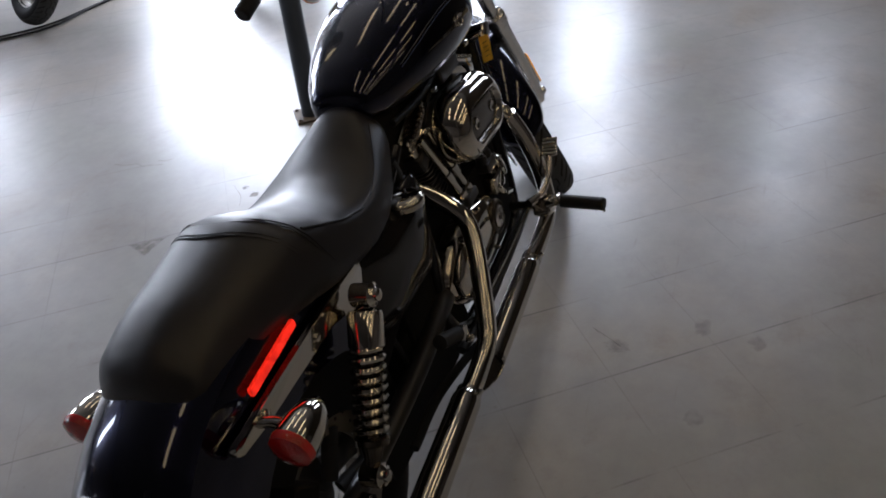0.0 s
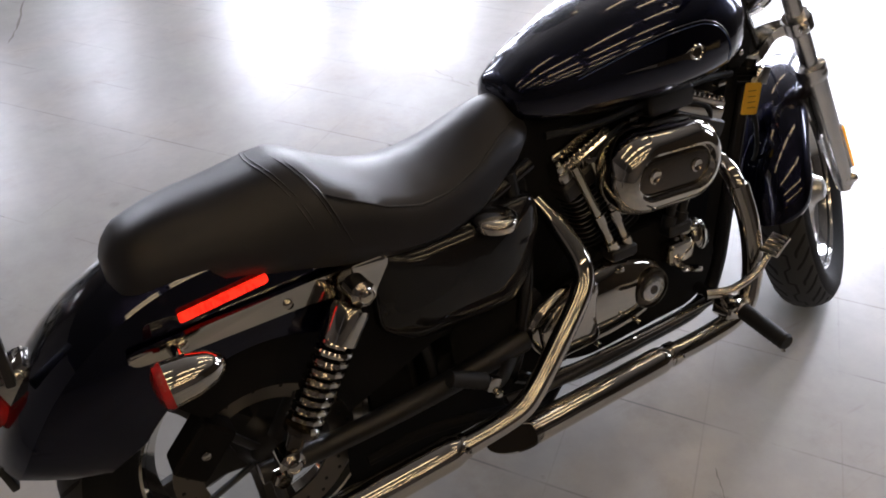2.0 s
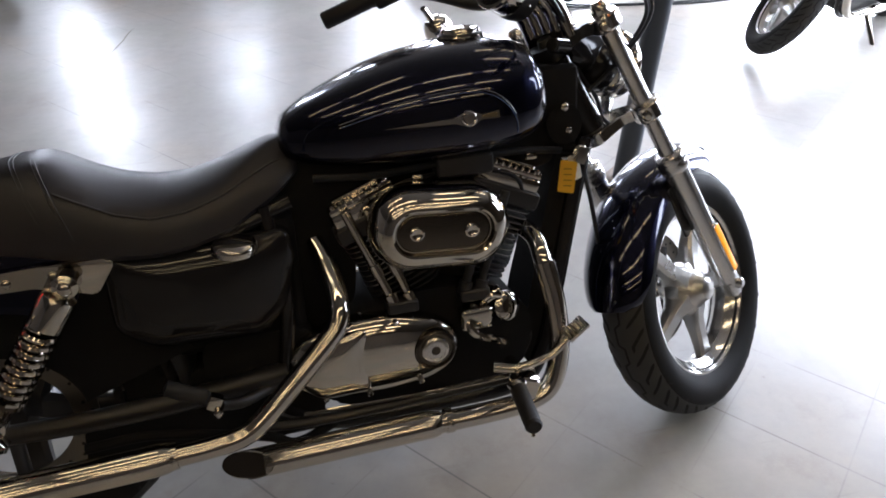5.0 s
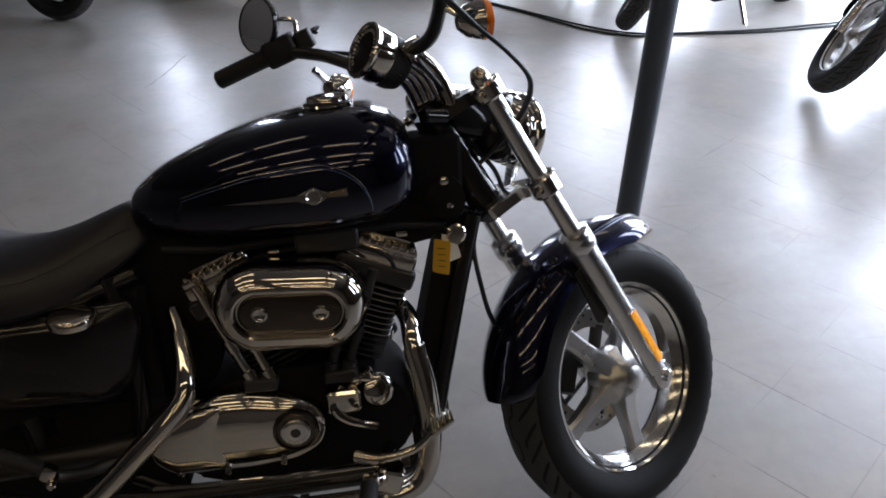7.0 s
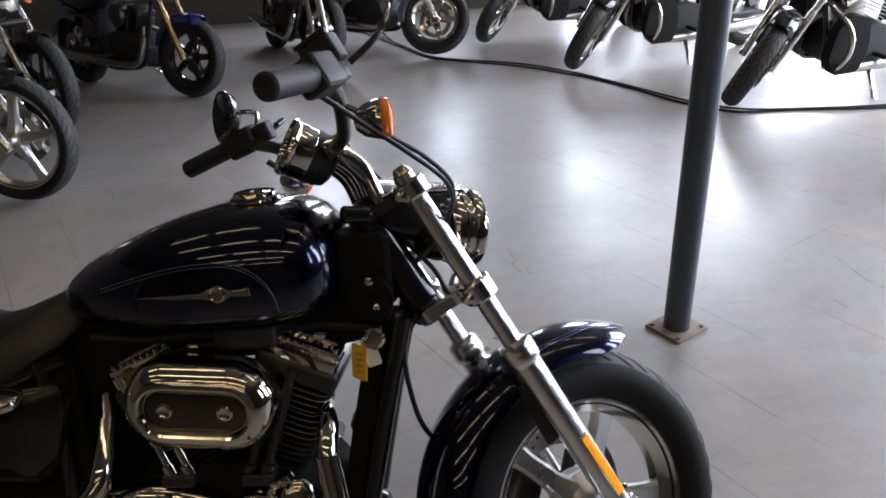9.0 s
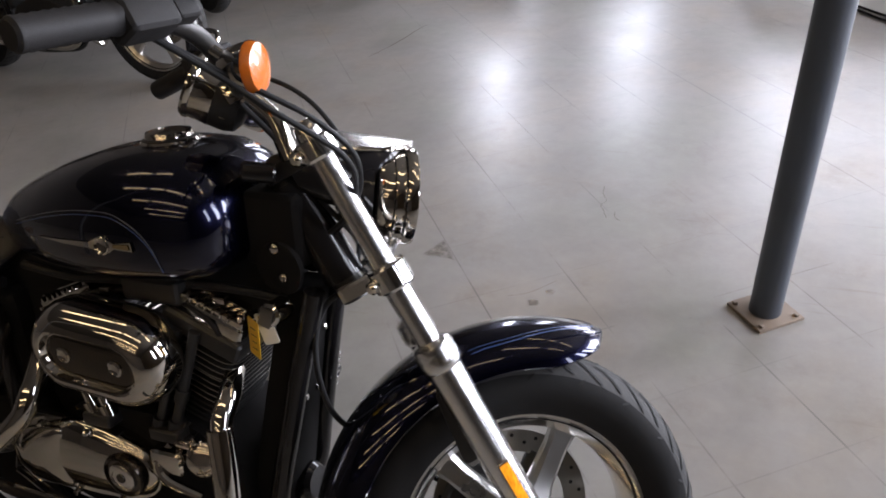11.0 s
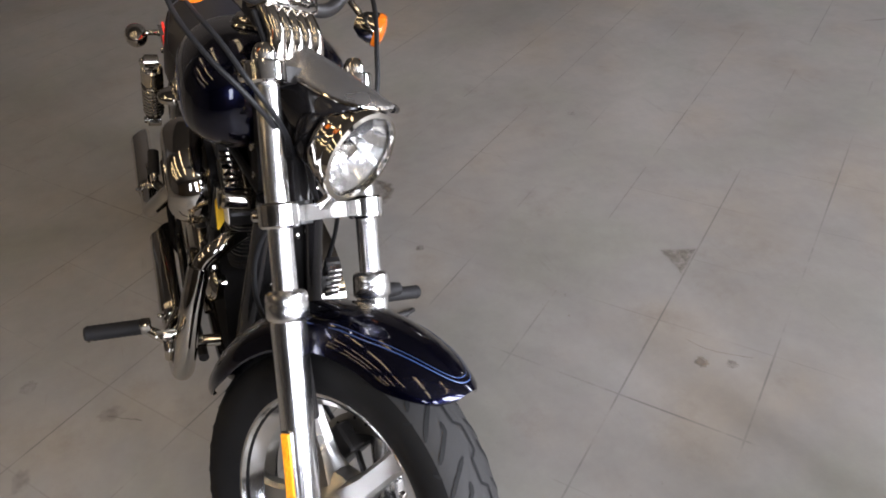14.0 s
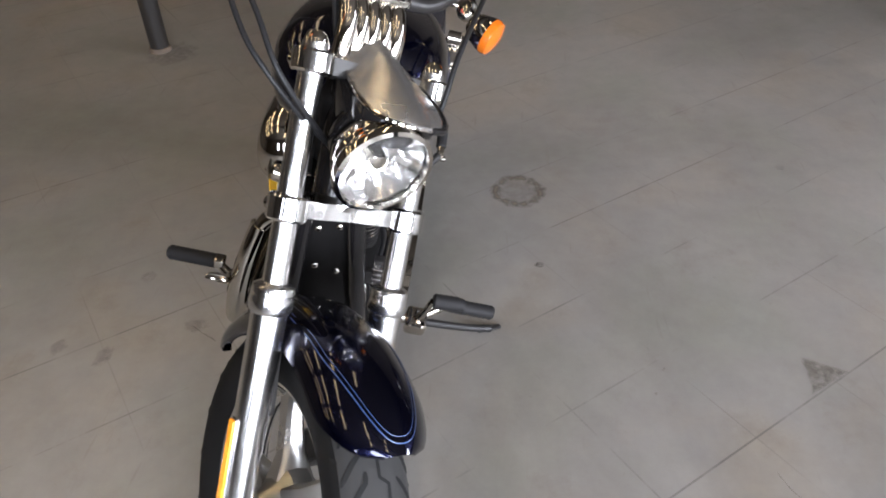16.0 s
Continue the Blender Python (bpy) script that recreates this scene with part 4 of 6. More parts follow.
# frame
tubes = [
    ("down_tube", [(1.185, -0.040, 0.74), (1.150, -0.052, 0.60), (1.108, -0.068, 0.42), (1.072, -0.080, 0.28), (1.01, -0.092, 0.208), (0.85, -0.10, 0.20), (0.60, -0.10, 0.205), (0.47, -0.10, 0.27)], 0.0185),
    ("down_tube", [(1.185, 0.040, 0.74), (1.150, 0.052, 0.60), (1.108, 0.068, 0.42), (1.072, 0.080, 0.28), (1.01, 0.092, 0.208), (0.85, 0.10, 0.20), (0.60, 0.10, 0.205), (0.47, 0.10, 0.27)], 0.0185),
    ("backbone", [(1.19, 0, 0.83), (1.0, 0, 0.80), (0.75, 0, 0.755), (0.52, 0, 0.70), (0.40, 0, 0.66)], 0.024),
    ("rear_frame_tube", [(0.50, -0.10, 0.70), (0.52, -0.105, 0.52), (0.50, -0.10, 0.36), (0.47, -0.10, 0.27)], 0.016),
    ("rear_frame_tube", [(0.50, 0.10, 0.70), (0.52, 0.105, 0.52), (0.50, 0.10, 0.36), (0.47, 0.10, 0.27)], 0.016),
    ("seat_rail", [(0.55, -0.095, 0.70), (0.40, -0.11, 0.655), (0.20, -0.118, 0.645)], 0.014),
    ("seat_rail", [(0.55, 0.095, 0.70), (0.40, 0.11, 0.655), (0.20, 0.118, 0.645)], 0.014),
]
for nm, line, rr in tubes:
    part(nm, tube(line, rr, 16), M_BLACK, bike, "gloss black frame tube")
part("steering_head", tube([F @ V(0, 0, 0.02), F @ V(0, 0, 0.195)], 0.034, 24, 0), M_BLACK, bike)
for s in (-1, 1):
    out = rounded([(1.085, 0.785), (1.115, 0.825), (1.155, 0.82), (1.175, 0.78), (1.16, 0.735), (1.11, 0.735)], 0.02, 5)
    neck = part("neck_cover", prism(out, 0.012, Matrix.Translation((0, s * 0.047 + 0.006, 0)) @ SIDE, 0.004), M_MATTBLACK, bike, "matt black neck gusset cover")
    part("neck_bolt", bolt((1.130, s * 0.053, 0.815), (0, s, 0), 0.009, 0.008), M_CHROME, neck)
    part("neck_bolt", bolt((1.140, s * 0.053, 0.765), (0, s, 0), 0.007, 0.006), M_CHROME, neck)
part("ignition_switch", lathe([(0, 0.03), (0.014, 0.03), (0.019, 0.026), (0.020, 0.0), (0.02, -0.02)], 24, axis_to((1.14, -0.085, 0.72), (0.1, -1, 0.2))), M_CHROME, bike, "chrome ignition switch")
# a chrome part in gloss black: its dark reflection is put into the colour
part("indicator_housing", tube([(-0.052, -0.050, 0.246), (-0.049, -0.050, 0.244), (-0.012, -0.050, 0.219), (-0.009, -0.050, 0.217)], [0.013, 0.016, 0.016, 0.013], 20, 0), M_BLACK, bike, "small indicator housing, black in place of chrome reflecting dark", m=F)
part("frame_neck", box(0.11, 0.09, 0.13, Matrix.Translation((1.115, 0, 0.835)), 0.02, 3), M_MATTBLACK, bike, "black frame neck")

# fuel tank
tank_prof = [  # along, top height, side line height, bottom height, half width
    (0.545, 0.815, 0.800, 0.780, 0.045), (0.556, 0.842, 0.805, 0.765, 0.066), (0.60, 0.874, 0.808, 0.752, 0.092), (0.66, 0.902, 0.815, 0.745, 0.117), (0.73, 0.930, 0.825, 0.742, 0.138),
    (0.80, 0.951, 0.833, 0.742, 0.152), (0.87, 0.964, 0.838, 0.744, 0.160), (0.94, 0.970, 0.842, 0.749, 0.162), (1.00, 0.966, 0.846, 0.757, 0.156), (1.04, 0.950, 0.848, 0.768, 0.141),
    (1.066, 0.920, 0.848, 0.784, 0.116), (1.078, 0.885, 0.848, 0.806, 0.080)]
tp = np.array(tank_prof)
us = np.concatenate([np.linspace(0.545, 0.60, 6)[:-1], np.linspace(0.60, 1.00, 16)[:-1], np.linspace(1.0, 1.078, 9)])
secs = []
for u in us:
    top, mid, bot, hw = [np.interp(u, tp[:, 0], tp[:, i]) for i in (1, 2, 3, 4)]
    loop = []
    for k in range(40):
        a = 2 * math.pi * k / 40
        ca, sa = math.cos(a), math.sin(a)
        y = hw * math.copysign(abs(ca) ** (0.72 if sa > 0 else 0.60), ca)
        z = mid + (top - mid) * abs(sa) ** 0.86 if sa >= 0 else mid - (mid - bot) * abs(sa) ** 0.62
        loop.append((u, y, z))
    secs.append(loop)
bm = loft(secs)
bmesh.ops.smooth_vert(bm, verts=bm.verts, factor=0.35, use_axis_x=True, use_axis_y=True, use_axis_z=True)
fuel_tank = part("fuel_tank", bm, M_BLUE, bike, "midnight blue teardrop fuel tank")
cap_m = Matrix.Translation((0.925, -0.012, 0.962)) @ Matrix.Rotation(radians(-2), 4, "Y")
part("filler_cap", lathe([(0.046, 0.0), (0.048, 0.006), (0.046, 0.010), (0.040, 0.011), (0.039, 0.018), (0.037, 0.022), (0.020, 0.026), (0, 0.027)], 40, cap_m), M_CHROME, fuel_tank, "chrome filler cap")
part("cap_ring", lathe([(0.040, 0.0075), (0.044, 0.0115), (0.040, 0.0135)], 40, cap_m), M_SATIN, fuel_tank)


def tank_y(u, z):
    """Half width of the tank at a height."""
    top, mid, bot, hw = [np.interp(u, tp[:, 0], tp[:, i]) for i in (1, 2, 3, 4)]
    q = (z - mid) / (top - mid) if z > mid else (mid - z) / (mid - bot)
    q = max(0.0, min(0.999, q))
    sa = q ** (1 / (0.86 if z > mid else 0.62))
    return hw * (1 - sa * sa) ** (0.36 if z > mid else 0.30)


for s in (-1, 1):
    # chrome badge: slim tapered wing with a round boss
    for outline, th, mat, nm in ((([0.732, 0.826], [0.80, 0.832], [0.862, 0.837], [0.878, 0.845], [0.902, 0.845], [0.914, 0.840], [0.948, 0.845], [0.950, 0.830], [0.914, 0.831], [0.902, 0.823], [0.878, 0.822], [0.862, 0.827], [0.80, 0.826]), 0.004, M_CHROME, "tank_badge"),
                                 (([0.914, 0.839], [0.944, 0.842], [0.945, 0.833], [0.914, 0.834]), 0.0055, M_GOLD, "badge_inlay")):
        bmb = prism([tuple(p) for p in outline], th)
        for v in bmb.verts:
            x, z, d = v.co.x, v.co.y, v.co.z
            v.co = (x, s * (tank_y(x, z) + d - 0.001), z)
        part(nm, bmb, mat, fuel_tank, "chrome tank badge", smooth=False)
    boss = lathe([(0.0, 0.004), (0.010, 0.004), (0.013, 0.0065), (0.015, 0.005), (0.015, -0.004)], 28, axis_to((0.890, s * (tank_y(0.89, 0.834) - 0.001), 0.834), (0, s, 0.12)))
    part("badge_boss", boss, M_CHROME, fuel_tank)
    for z0, dz, mat in ((0.872, 0.0, M_PINS), (0.866, 0.0, M_PIN)):
        line = []
        for k in range(61):
            t = math.sin(k / 60 * math.pi / 2)
            u = 0.655 + 0.335 * t
            z = z0 - 0.035 + 0.050 * math.sin(min(1, t / 0.72) * math.pi / 2) - (0.085 * (1 - math.sqrt(max(0.0, 1 - ((t - 0.72) / 0.28) ** 2))) if t > 0.72 else 0)
            line.append((u, s * (tank_y(u, z) + 0.0006), z))
        part("pinstripe", tube(line, 0.0007, 6, 0), mat, fuel_tank)
# seat
seat_prof = [  # along, top, lower edge, half width at the top, half width at the lower edge
    (-0.166, 0.730, 0.700, 0.050, 0.054), (-0.156, 0.754, 0.692, 0.076, 0.082), (-0.130, 0.779, 0.688, 0.090, 0.100), (-0.06, 0.800, 0.684, 0.098, 0.112), (0.02, 0.809, 0.678, 0.105, 0.122),
    (0.09, 0.820, 0.668, 0.114, 0.134), (0.125, 0.825, 0.660, 0.118, 0.138), (0.150, 0.820, 0.654, 0.122, 0.143), (0.19, 0.801, 0.648, 0.130, 0.146), (0.25, 0.775, 0.642, 0.140, 0.152), (0.31, 0.762, 0.640, 0.142, 0.154),
    (0.37, 0.763, 0.646, 0.134, 0.148), (0.43, 0.778, 0.660, 0.116, 0.134), (0.48, 0.796, 0.684, 0.095, 0.116), (0.53, 0.811, 0.712, 0.072, 0.100), (0.565, 0.812, 0.742, 0.054, 0.078), (0.577, 0.805, 0.752, 0.040, 0.058)]
sp = np.array(seat_prof)


def seat_roll(u):
    """How far the top falls towards its edge, and how late."""
    return (float(np.interp(u, [0.12, 0.20, 0.30, 0.44, 0.54], [0.040, 0.044, 0.050, 0.046, 0.036])),
            float(np.interp(u, [0.12, 0.20, 0.44, 0.54], [3.2, 1.5, 1.5, 2.6])))


secs = []
for u in list(np.linspace(-0.166, -0.13, 6)[:-1]) + list(np.linspace(-0.13, 0.53, 34)[:-1]) + list(np.linspace(0.53, 0.577, 6)):
    top, low, h1, h2 = [np.interp(u, sp[:, 0], sp[:, i]) for i in (1, 2, 3, 4)]
    dish = 0.010 if 0.18 < u < 0.5 else 0.0
    roll, late = seat_roll(u)
    half = []
    for k in range(13):
        a = k / 12
        if a < 0.5:
            q = a / 0.5
            y = h1 * q
            z = top - roll * q ** late - dish * math.cos(q * math.pi) * 0.3
        else:
            q = (a - 0.5) / 0.5
            y = h1 + (h2 - h1) * math.sin(q * math.pi / 2) ** 0.8
            z = (top - roll + dish * 0.3) + (low - top + roll - dish * 0.3) * q
        half.append((y, z))
    loop = [(u, -y, z) for y, z in reversed(half)] + [(u, y, z) for y, z in half[1:]] + [(u, h2 * 0.7, low + 0.004), (u, -h2 * 0.7, low + 0.004)]
    secs.append(loop)
bm = loft(secs)
for _ in range(2):
    bmesh.ops.smooth_vert(bm, verts=bm.verts, factor=0.4, use_axis_x=True, use_axis_y=True, use_axis_z=True)
seat = part("seat", bm, M_LEATHER, bike, "black vinyl two-up seat with stitched ridge")


def seat_line(u, off=0.0015):
    top, low, h1, h2 = [np.interp(u, sp[:, 0], sp[:, i]) for i in (1, 2, 3, 4)]
    pts = []
    for k in range(21):
        s = -1 + k / 10
        q = abs(s)
        if q < 0.62:
            w = q / 0.62
            pts.append((u - 0.03 * (1 - w * w) + 0.012, math.copysign(h1 * w, s), top - 0.040 * w ** 3.2 + off - 0.003))
        else:
            w = (q - 0.62) / 0.38
            pts.append((u + 0.012 + 0.035 * w, math.copysign(h1 + (h2 - h1) * math.sin(w * math.pi / 2) ** 0.8 + off, s), top - 0.040 - (top - 0.04 - low) * w * 0.9))
    return pts


for u, rr in ((0.099, 0.0013), (0.106, 0.0009), (0.134, 0.0009), (0.141, 0.0014)):
    part("seat_seam", tube(seat_line(u), rr, 7, 0), M_LEATHER, seat, "raised stitched seam")
for s in (-1, 1):
    line = []
    for u in np.linspace(0.16, 0.545, 22):
        top, low, h1, h2 = [np.interp(u, sp[:, 0], sp[:, i]) for i in (1, 2, 3, 4)]
        line.append((u, s * (h1 * 0.985 + 0.0005), top - seat_roll(u)[0] + 0.001))
    part("seat_seam", tube(line, 0.0022, 6, 0), M_LEATHER, seat)

# rear fender, struts, lights
rear_fender = part("rear_fender", fender_mesh(0.428, 0.128, 156, 58, 0.138, crown=0.30, taper0=0.80, drop0=0.75, n=36), M_BLACK, bike, "gloss black rear mudguard", m=Matrix.Translation((0, 0, 0.325)))
rear_fender.data.materials[0] = M_BLUE
part("fender_screw", bolt((-0.205, -0.0, 0.690), (-0.55, 0, 0.83), 0.011, 0.008), M_CHROME, rear_fender, "chrome seat screw")
part("fender_tip", box(0.012, 0.11, 0.05, Matrix.Translation((-0.383, 0, 0.470)) @ Matrix.Rotation(radians(-8), 4, "Y"), 0.004), M_PLASTIC, rear_fender)
for s in (-1, 1):
    out = rounded([(-0.178, 0.640), (-0.172, 0.622), (-0.10, 0.616), (0.10, 0.618), (0.165, 0.600), (0.198, 0.590), (0.236, 0.645), (0.225, 0.655), (0.10, 0.655), (-0.05, 0.648)], 0.008)
    strut = part("fender_strut", prism(out, 0.012, Matrix.Translation((0, -0.131, 0)) @ SIDE if s < 0 else Matrix.Translation((0, 0.143, 0)) @ SIDE, 0.004), M_CHROME, bike, "chrome fender strut")
    for u in (-0.10, 0.06):
        part("strut_bolt", bolt((u, s * 0.143, 0.632), (0, s, 0), 0.008, 0.006), M_CHROME, strut)
    refl = part("side_reflector", prism(rounded([(-0.094, 0.659), (0.042, 0.674), (0.042, 0.688), (-0.094, 0.673)], 0.004), 0.006, Matrix.Translation((0, -0.128, 0)) @ SIDE if s < 0 else Matrix.Translation((0, 0.134, 0)) @ SIDE, 0.0015), M_REFLEX_RED, bike, "red side reflector with added glow")
    # shock absorber
    t_, b_ = V(0.162, s * 0.180, 0.633), V(-0.008, s * 0.180, 0.389)
    ax = (b_ - t_).normalized()
    shock = part("shock_absorber", lathe([(0.0, 0.0), (0.010, 0.0), (0.010, 0.26), (0.0, 0.26)], 16, axis_to(t_ + ax * 0.02, ax)), M_CHROME, bike, "chrome shock absorber with coil spring")
    part("shock_cover", lathe([(0.016, 0.022), (0.028, 0.026), (0.031, 0.034), (0.031, 0.085), (0.027, 0.088), (0.020, 0.090)], 28, axis_to(t_, ax)), M_CHROME, shock, "chrome upper cover")
    part("coil_spring", spring(t_ + ax * 0.086, t_ + ax * 0.236, 0.0258, 0.0062, 9), M_CHROME, shock, "chrome coil spring")
    part("shock_body", lathe([(0.012, 0.08), (0.017, 0.085), (0.017, 0.235), (0.030, 0.236), (0.030, 0.246), (0.020, 0.250), (0.016, 0.262), (0.013, 0.285)], 24, axis_to(t_, ax)), M_RECESS, shock)
    for p in (t_, b_):
        part("shock_eye", lathe([(0, 0.024), (0.012, 0.024), (0.016, 0.020), (0.021, 0.018), (0.021, -0.018), (0.016, -0.02), (0, -0.02)], 24, axis_to(p, (0, s, 0))), M_CHROME, shock)
        part("shock_bolt", bolt(p + V(0, s * 0.024, 0), (0, s, 0), 0.011, 0.008), M_CHROME, shock)
    # rear turn signal
    c = V(-0.134, s * 0.208, 0.618)
    body = part("rear_signal", lathe([(0, 0.078), (0.012, 0.073), (0.024, 0.056), (0.032, 0.028), (0.034, 0.0), (0.034, -0.004)], 28, axis_to(c, (1, 0, 0.05))), M_CHROME, bike, "chrome bullet rear turn signal with red lens")
    part("signal_lens", lathe([(0.034, -0.004), (0.0345, -0.008), (0.031, -0.016), (0.018, -0.022), (0, -0.0235)], 28, axis_to(c, (1, 0, 0.05))), M_RED, body, "red signal lens")
    part("signal_stem", tube([(-0.115, s * 0.140, 0.632), (-0.112, s * 0.165, 0.632), (-0.115, s * 0.192, 0.630)], 0.009, 12), M_CHROME, body)
# tail light and plate bracket
tl = V(-0.336, 0, 0.589)
tail_m = Matrix.Translation(tl) @ Matrix.Rotation(radians(-14), 4, "Y")
tail = part("tail_light", box(0.050, 0.085, 0.058, tail_m @ Matrix.Translation((0.012, 0, 0.004)), 0.014, 3), M_CHROME, bike, "chrome tail light with red lens")
part("tail_lens", box(0.040, 0.090, 0.066, tail_m @ Matrix.Translation((-0.030, 0, 0)), 0.014, 4), M_RED, tail, "red tail light lens")
part("tail_mount", box(0.06, 0.07, 0.035, Matrix.Translation((-0.325, 0, 0.605)) @ Matrix.Rotation(radians(-25), 4, "Y"), 0.008), M_CHROME, tail)
bracket = part("plate_bracket", box(0.014, 0.022, 0.100, Matrix.Translation((-0.322, -0.055, 0.668)) @ Matrix.Rotation(radians(4), 4, "Y"), 0.004), M_SATIN, bike, "black number plate bracket")
part("bracket_bolt", bolt((-0.322, -0.058, 0.695), (0.2, -1, 0), 0.008, 0.012), M_CHROME, bracket)

# swingarm, belt guard, rear caliper, side cover
for s in (-1, 1):
    part("swingarm", tube([(0.50, s * 0.105, 0.345), (0.30, s * 0.120, 0.335), (0.10, s * 0.122, 0.328), (-0.05, s * 0.120, 0.331)], [0.024, 0.022, 0.020, 0.018], 14, flat=1.3), M_SATIN, bike, "black swingarm")
    part("axle_nut", lathe([(0, 0.02), (0.012, 0.02), (0.017, 0.014), (0.018, 0.0), (0.018, -0.01)], 6, axis_to((-0.022, s * 0.142, 0.329), (0, s, 0))), M_CHROME, bike)
cal = part("rear_caliper", box(0.10, 0.06, 0.065, Matrix.Translation((-0.120, -0.096, 0.420)) @ Matrix.Rotation(radians(-45), 4, "Y"), 0.012, 3), M_MATTBLACK, bike, "black rear brake caliper")
part("caliper_bolt", bolt((-0.120, -0.127, 0.420), (0, -1, 0)), M_CHROME, cal)
for s in (-1, 1):
    out = rounded([(0.205, 0.650), (0.30, 0.650), (0.45, 0.655), (0.540, 0.660), (0.548, 0.60), (0.520, 0.50), (0.475, 0.450), (0.27, 0.455), (0.205, 0.500)], 0.022, 5)
    if s < 0:
        cover = part("side_cover", dome_plate(out, 0.055, Matrix.Translation((0, -0.098, 0)) @ SIDE, 0.45), M_BLACK, bike, "gloss black side cover")
    else:
        cover = part("side_cover", prism(out, 0.045, Matrix.Translation((0, 0.145, 0)) @ SIDE), M_BLACK, bike, "gloss black side cover")
part("inner_mudguard", fender_mesh(0.352, 0.095, 66, -14, 0.02, crown=0.12), M_PLASTIC, bike, "black inner mudguard", m=Matrix.Translation(R_AXLE))
part("gearbox_rear", prism(rounded([(0.345, 0.235), (0.345, 0.44), (0.56, 0.44), (0.58, 0.24)], 0.03, 4), 0.20, Matrix.Translation((0, 0.10, 0)) @ SIDE, 0.012), M_MATTBLACK, bike, "black rear engine case")
# added block: keeps the gap below the swingarm black instead of showing floor
part("pivot_gap_filler", prism(rounded([(0.30, 0.225), (0.31, 0.37), (0.40, 0.40), (0.56, 0.38), (0.57, 0.215), (0.40, 0.205)], 0.02, 4), 0.15, Matrix.Translation((0, 0.06, 0)) @ SIDE, 0.01), M_MATTBLACK, bike, "black block added to fill the gap at the swingarm pivot")
part("belt_guard", prism(rounded([(-0.02, 0.36), (0.30, 0.43), (0.36, 0.43), (0.36, 0.30), (0.10, 0.27), (-0.02, 0.30)], 0.02, 4), 0.02, Matrix.Translation((0, 0.135, 0)) @ SIDE, 0.004), M_PLASTIC, bike, "black belt guard")
part("oil_tank", box(0.27, 0.19, 0.27, Matrix.Translation((0.42, 0, 0.545)), 0.03, 3), M_MATTBLACK, bike, "black oil tank")
guard = [(0.152 * math.cos(radians(a)), 0.152 * math.sin(radians(a))) for a in range(12, 126, 6)] + [(0.372 * math.cos(radians(a)), 0.372 * math.sin(radians(a))) for a in range(125, 11, -6)]
part("inner_fender_plate", prism(guard, 0.006, Matrix.Translation((R_AXLE.x, -0.098, R_AXLE.z)) @ SIDE), M_MATTBLACK, bike, "black inner mudguard plate", smooth=False)
oc = axis_to((0.440, -0.140, 0.648), (0.05, -0.12, 0.99))
oil_cap = part("oil_cap", lathe([(0.041, -0.014), (0.042, -0.006), (0.041, 0.000), (0.037, 0.004), (0.028, 0.006), (0, 0.008)], 36, oc), M_CHROME, bike, "chrome oil tank cap")

# ---------------------------------------------------------------- engine
APEX = V(0.835, 0, 0.310)
engine = part("crankcase", prism(rounded([(0.56, 0.26), (0.56, 0.36), (0.62, 0.43), (0.74, 0.475), (0.93, 0.475), (1.03, 0.40), (1.045, 0.30), (0.98, 0.235), (0.66, 0.225)], 0.04, 5), 0.20, Matrix.Translation((0, 0.10, 0)) @ SIDE, 0.012, 3), M_MATTBLACK, bike, "black V twin crankcase")
for tilt, nm in ((-22.5, "rear"), (22.5, "front")):
    cm = Matrix.Translation(APEX + (V(0.014, 0, 0.020) if tilt > 0 else V(0.006, 0, 0))) @ Matrix.Rotation(radians(tilt), 4, "Y")  # z runs up the cylinder
    barrel = part("cylinder", lathe([(0.055, 0.13), (0.055, 0.335)], 28, cm), M_WRINKLE, engine, "black finned cylinder")
    for k in range(13):
        z = 0.172 + 0.0125 * k
        w = 0.150 + 0.004 * math.sin(k * 0.6)
        h = 0.168 if k < 9 else 0.185
        out = rounded([(-w / 2, -h / 2), (w / 2, -h / 2), (w / 2, h / 2), (-w / 2, h / 2)], 0.035, 4)
        part("cooling_fin", prism(out, 0.0042, cm @ Matrix.Translation((0, 0, z)), 0.001, 1), M_WRINKLE, barrel)
        if k > 3:
            edge = prism(rounded([(-w / 2 - 0.0006, -h / 2 - 0.0006), (w / 2 + 0.0006, -h / 2 - 0.0006), (w / 2 + 0.0006, h / 2 + 0.0006), (-w / 2 - 0.0006, h / 2 + 0.0006)], 0.035, 4), 0.0016, cm @ Matrix.Translation((0, 0, z + 0.0013)))
            part("machined_fin_edge", edge, M_STEEL, barrel)
    part("cylinder_head", box(0.160, 0.190, 0.040, cm @ Matrix.Translation((0, 0, 0.352)), 0.012, 3), M_SATIN, barrel, "black cylinder head")
    part("rocker_box", box(0.146, 0.176, 0.034, cm @ Matrix.Translation((0, 0, 0.383)), 0.012, 3), M_CHROME, barrel, "chrome rocker box")
    rb = box(0.138, 0.170, 0.014, cm @ Matrix.Translation((0, 0, 0.404)), 0.005, 3)
    box(0.112, 0.120, 0.012, cm @ Matrix.Translation((0, 0, 0.415)), 0.005, 3, rb)
    rocker = part("rocker_cover", rb, M_CHROME, barrel, "chrome rocker cover")
    for k in range(7):
        part("rocker_rib", box(0.005, 0.034, 0.010, cm @ Matrix.Translation((-0.045 + 0.015 * k, -0.078, 0.412)), 0.002), M_CHROME, barrel)
    for i in (-1, 1):
        for j in (-1, 1):
            part("rocker_bolt", bolt(cm @ V(i * 0.058, j * 0.076, 0.409), cm.to_3x3() @ V(0, 0, 1), 0.007, 0.010), M_CHROME, barrel)
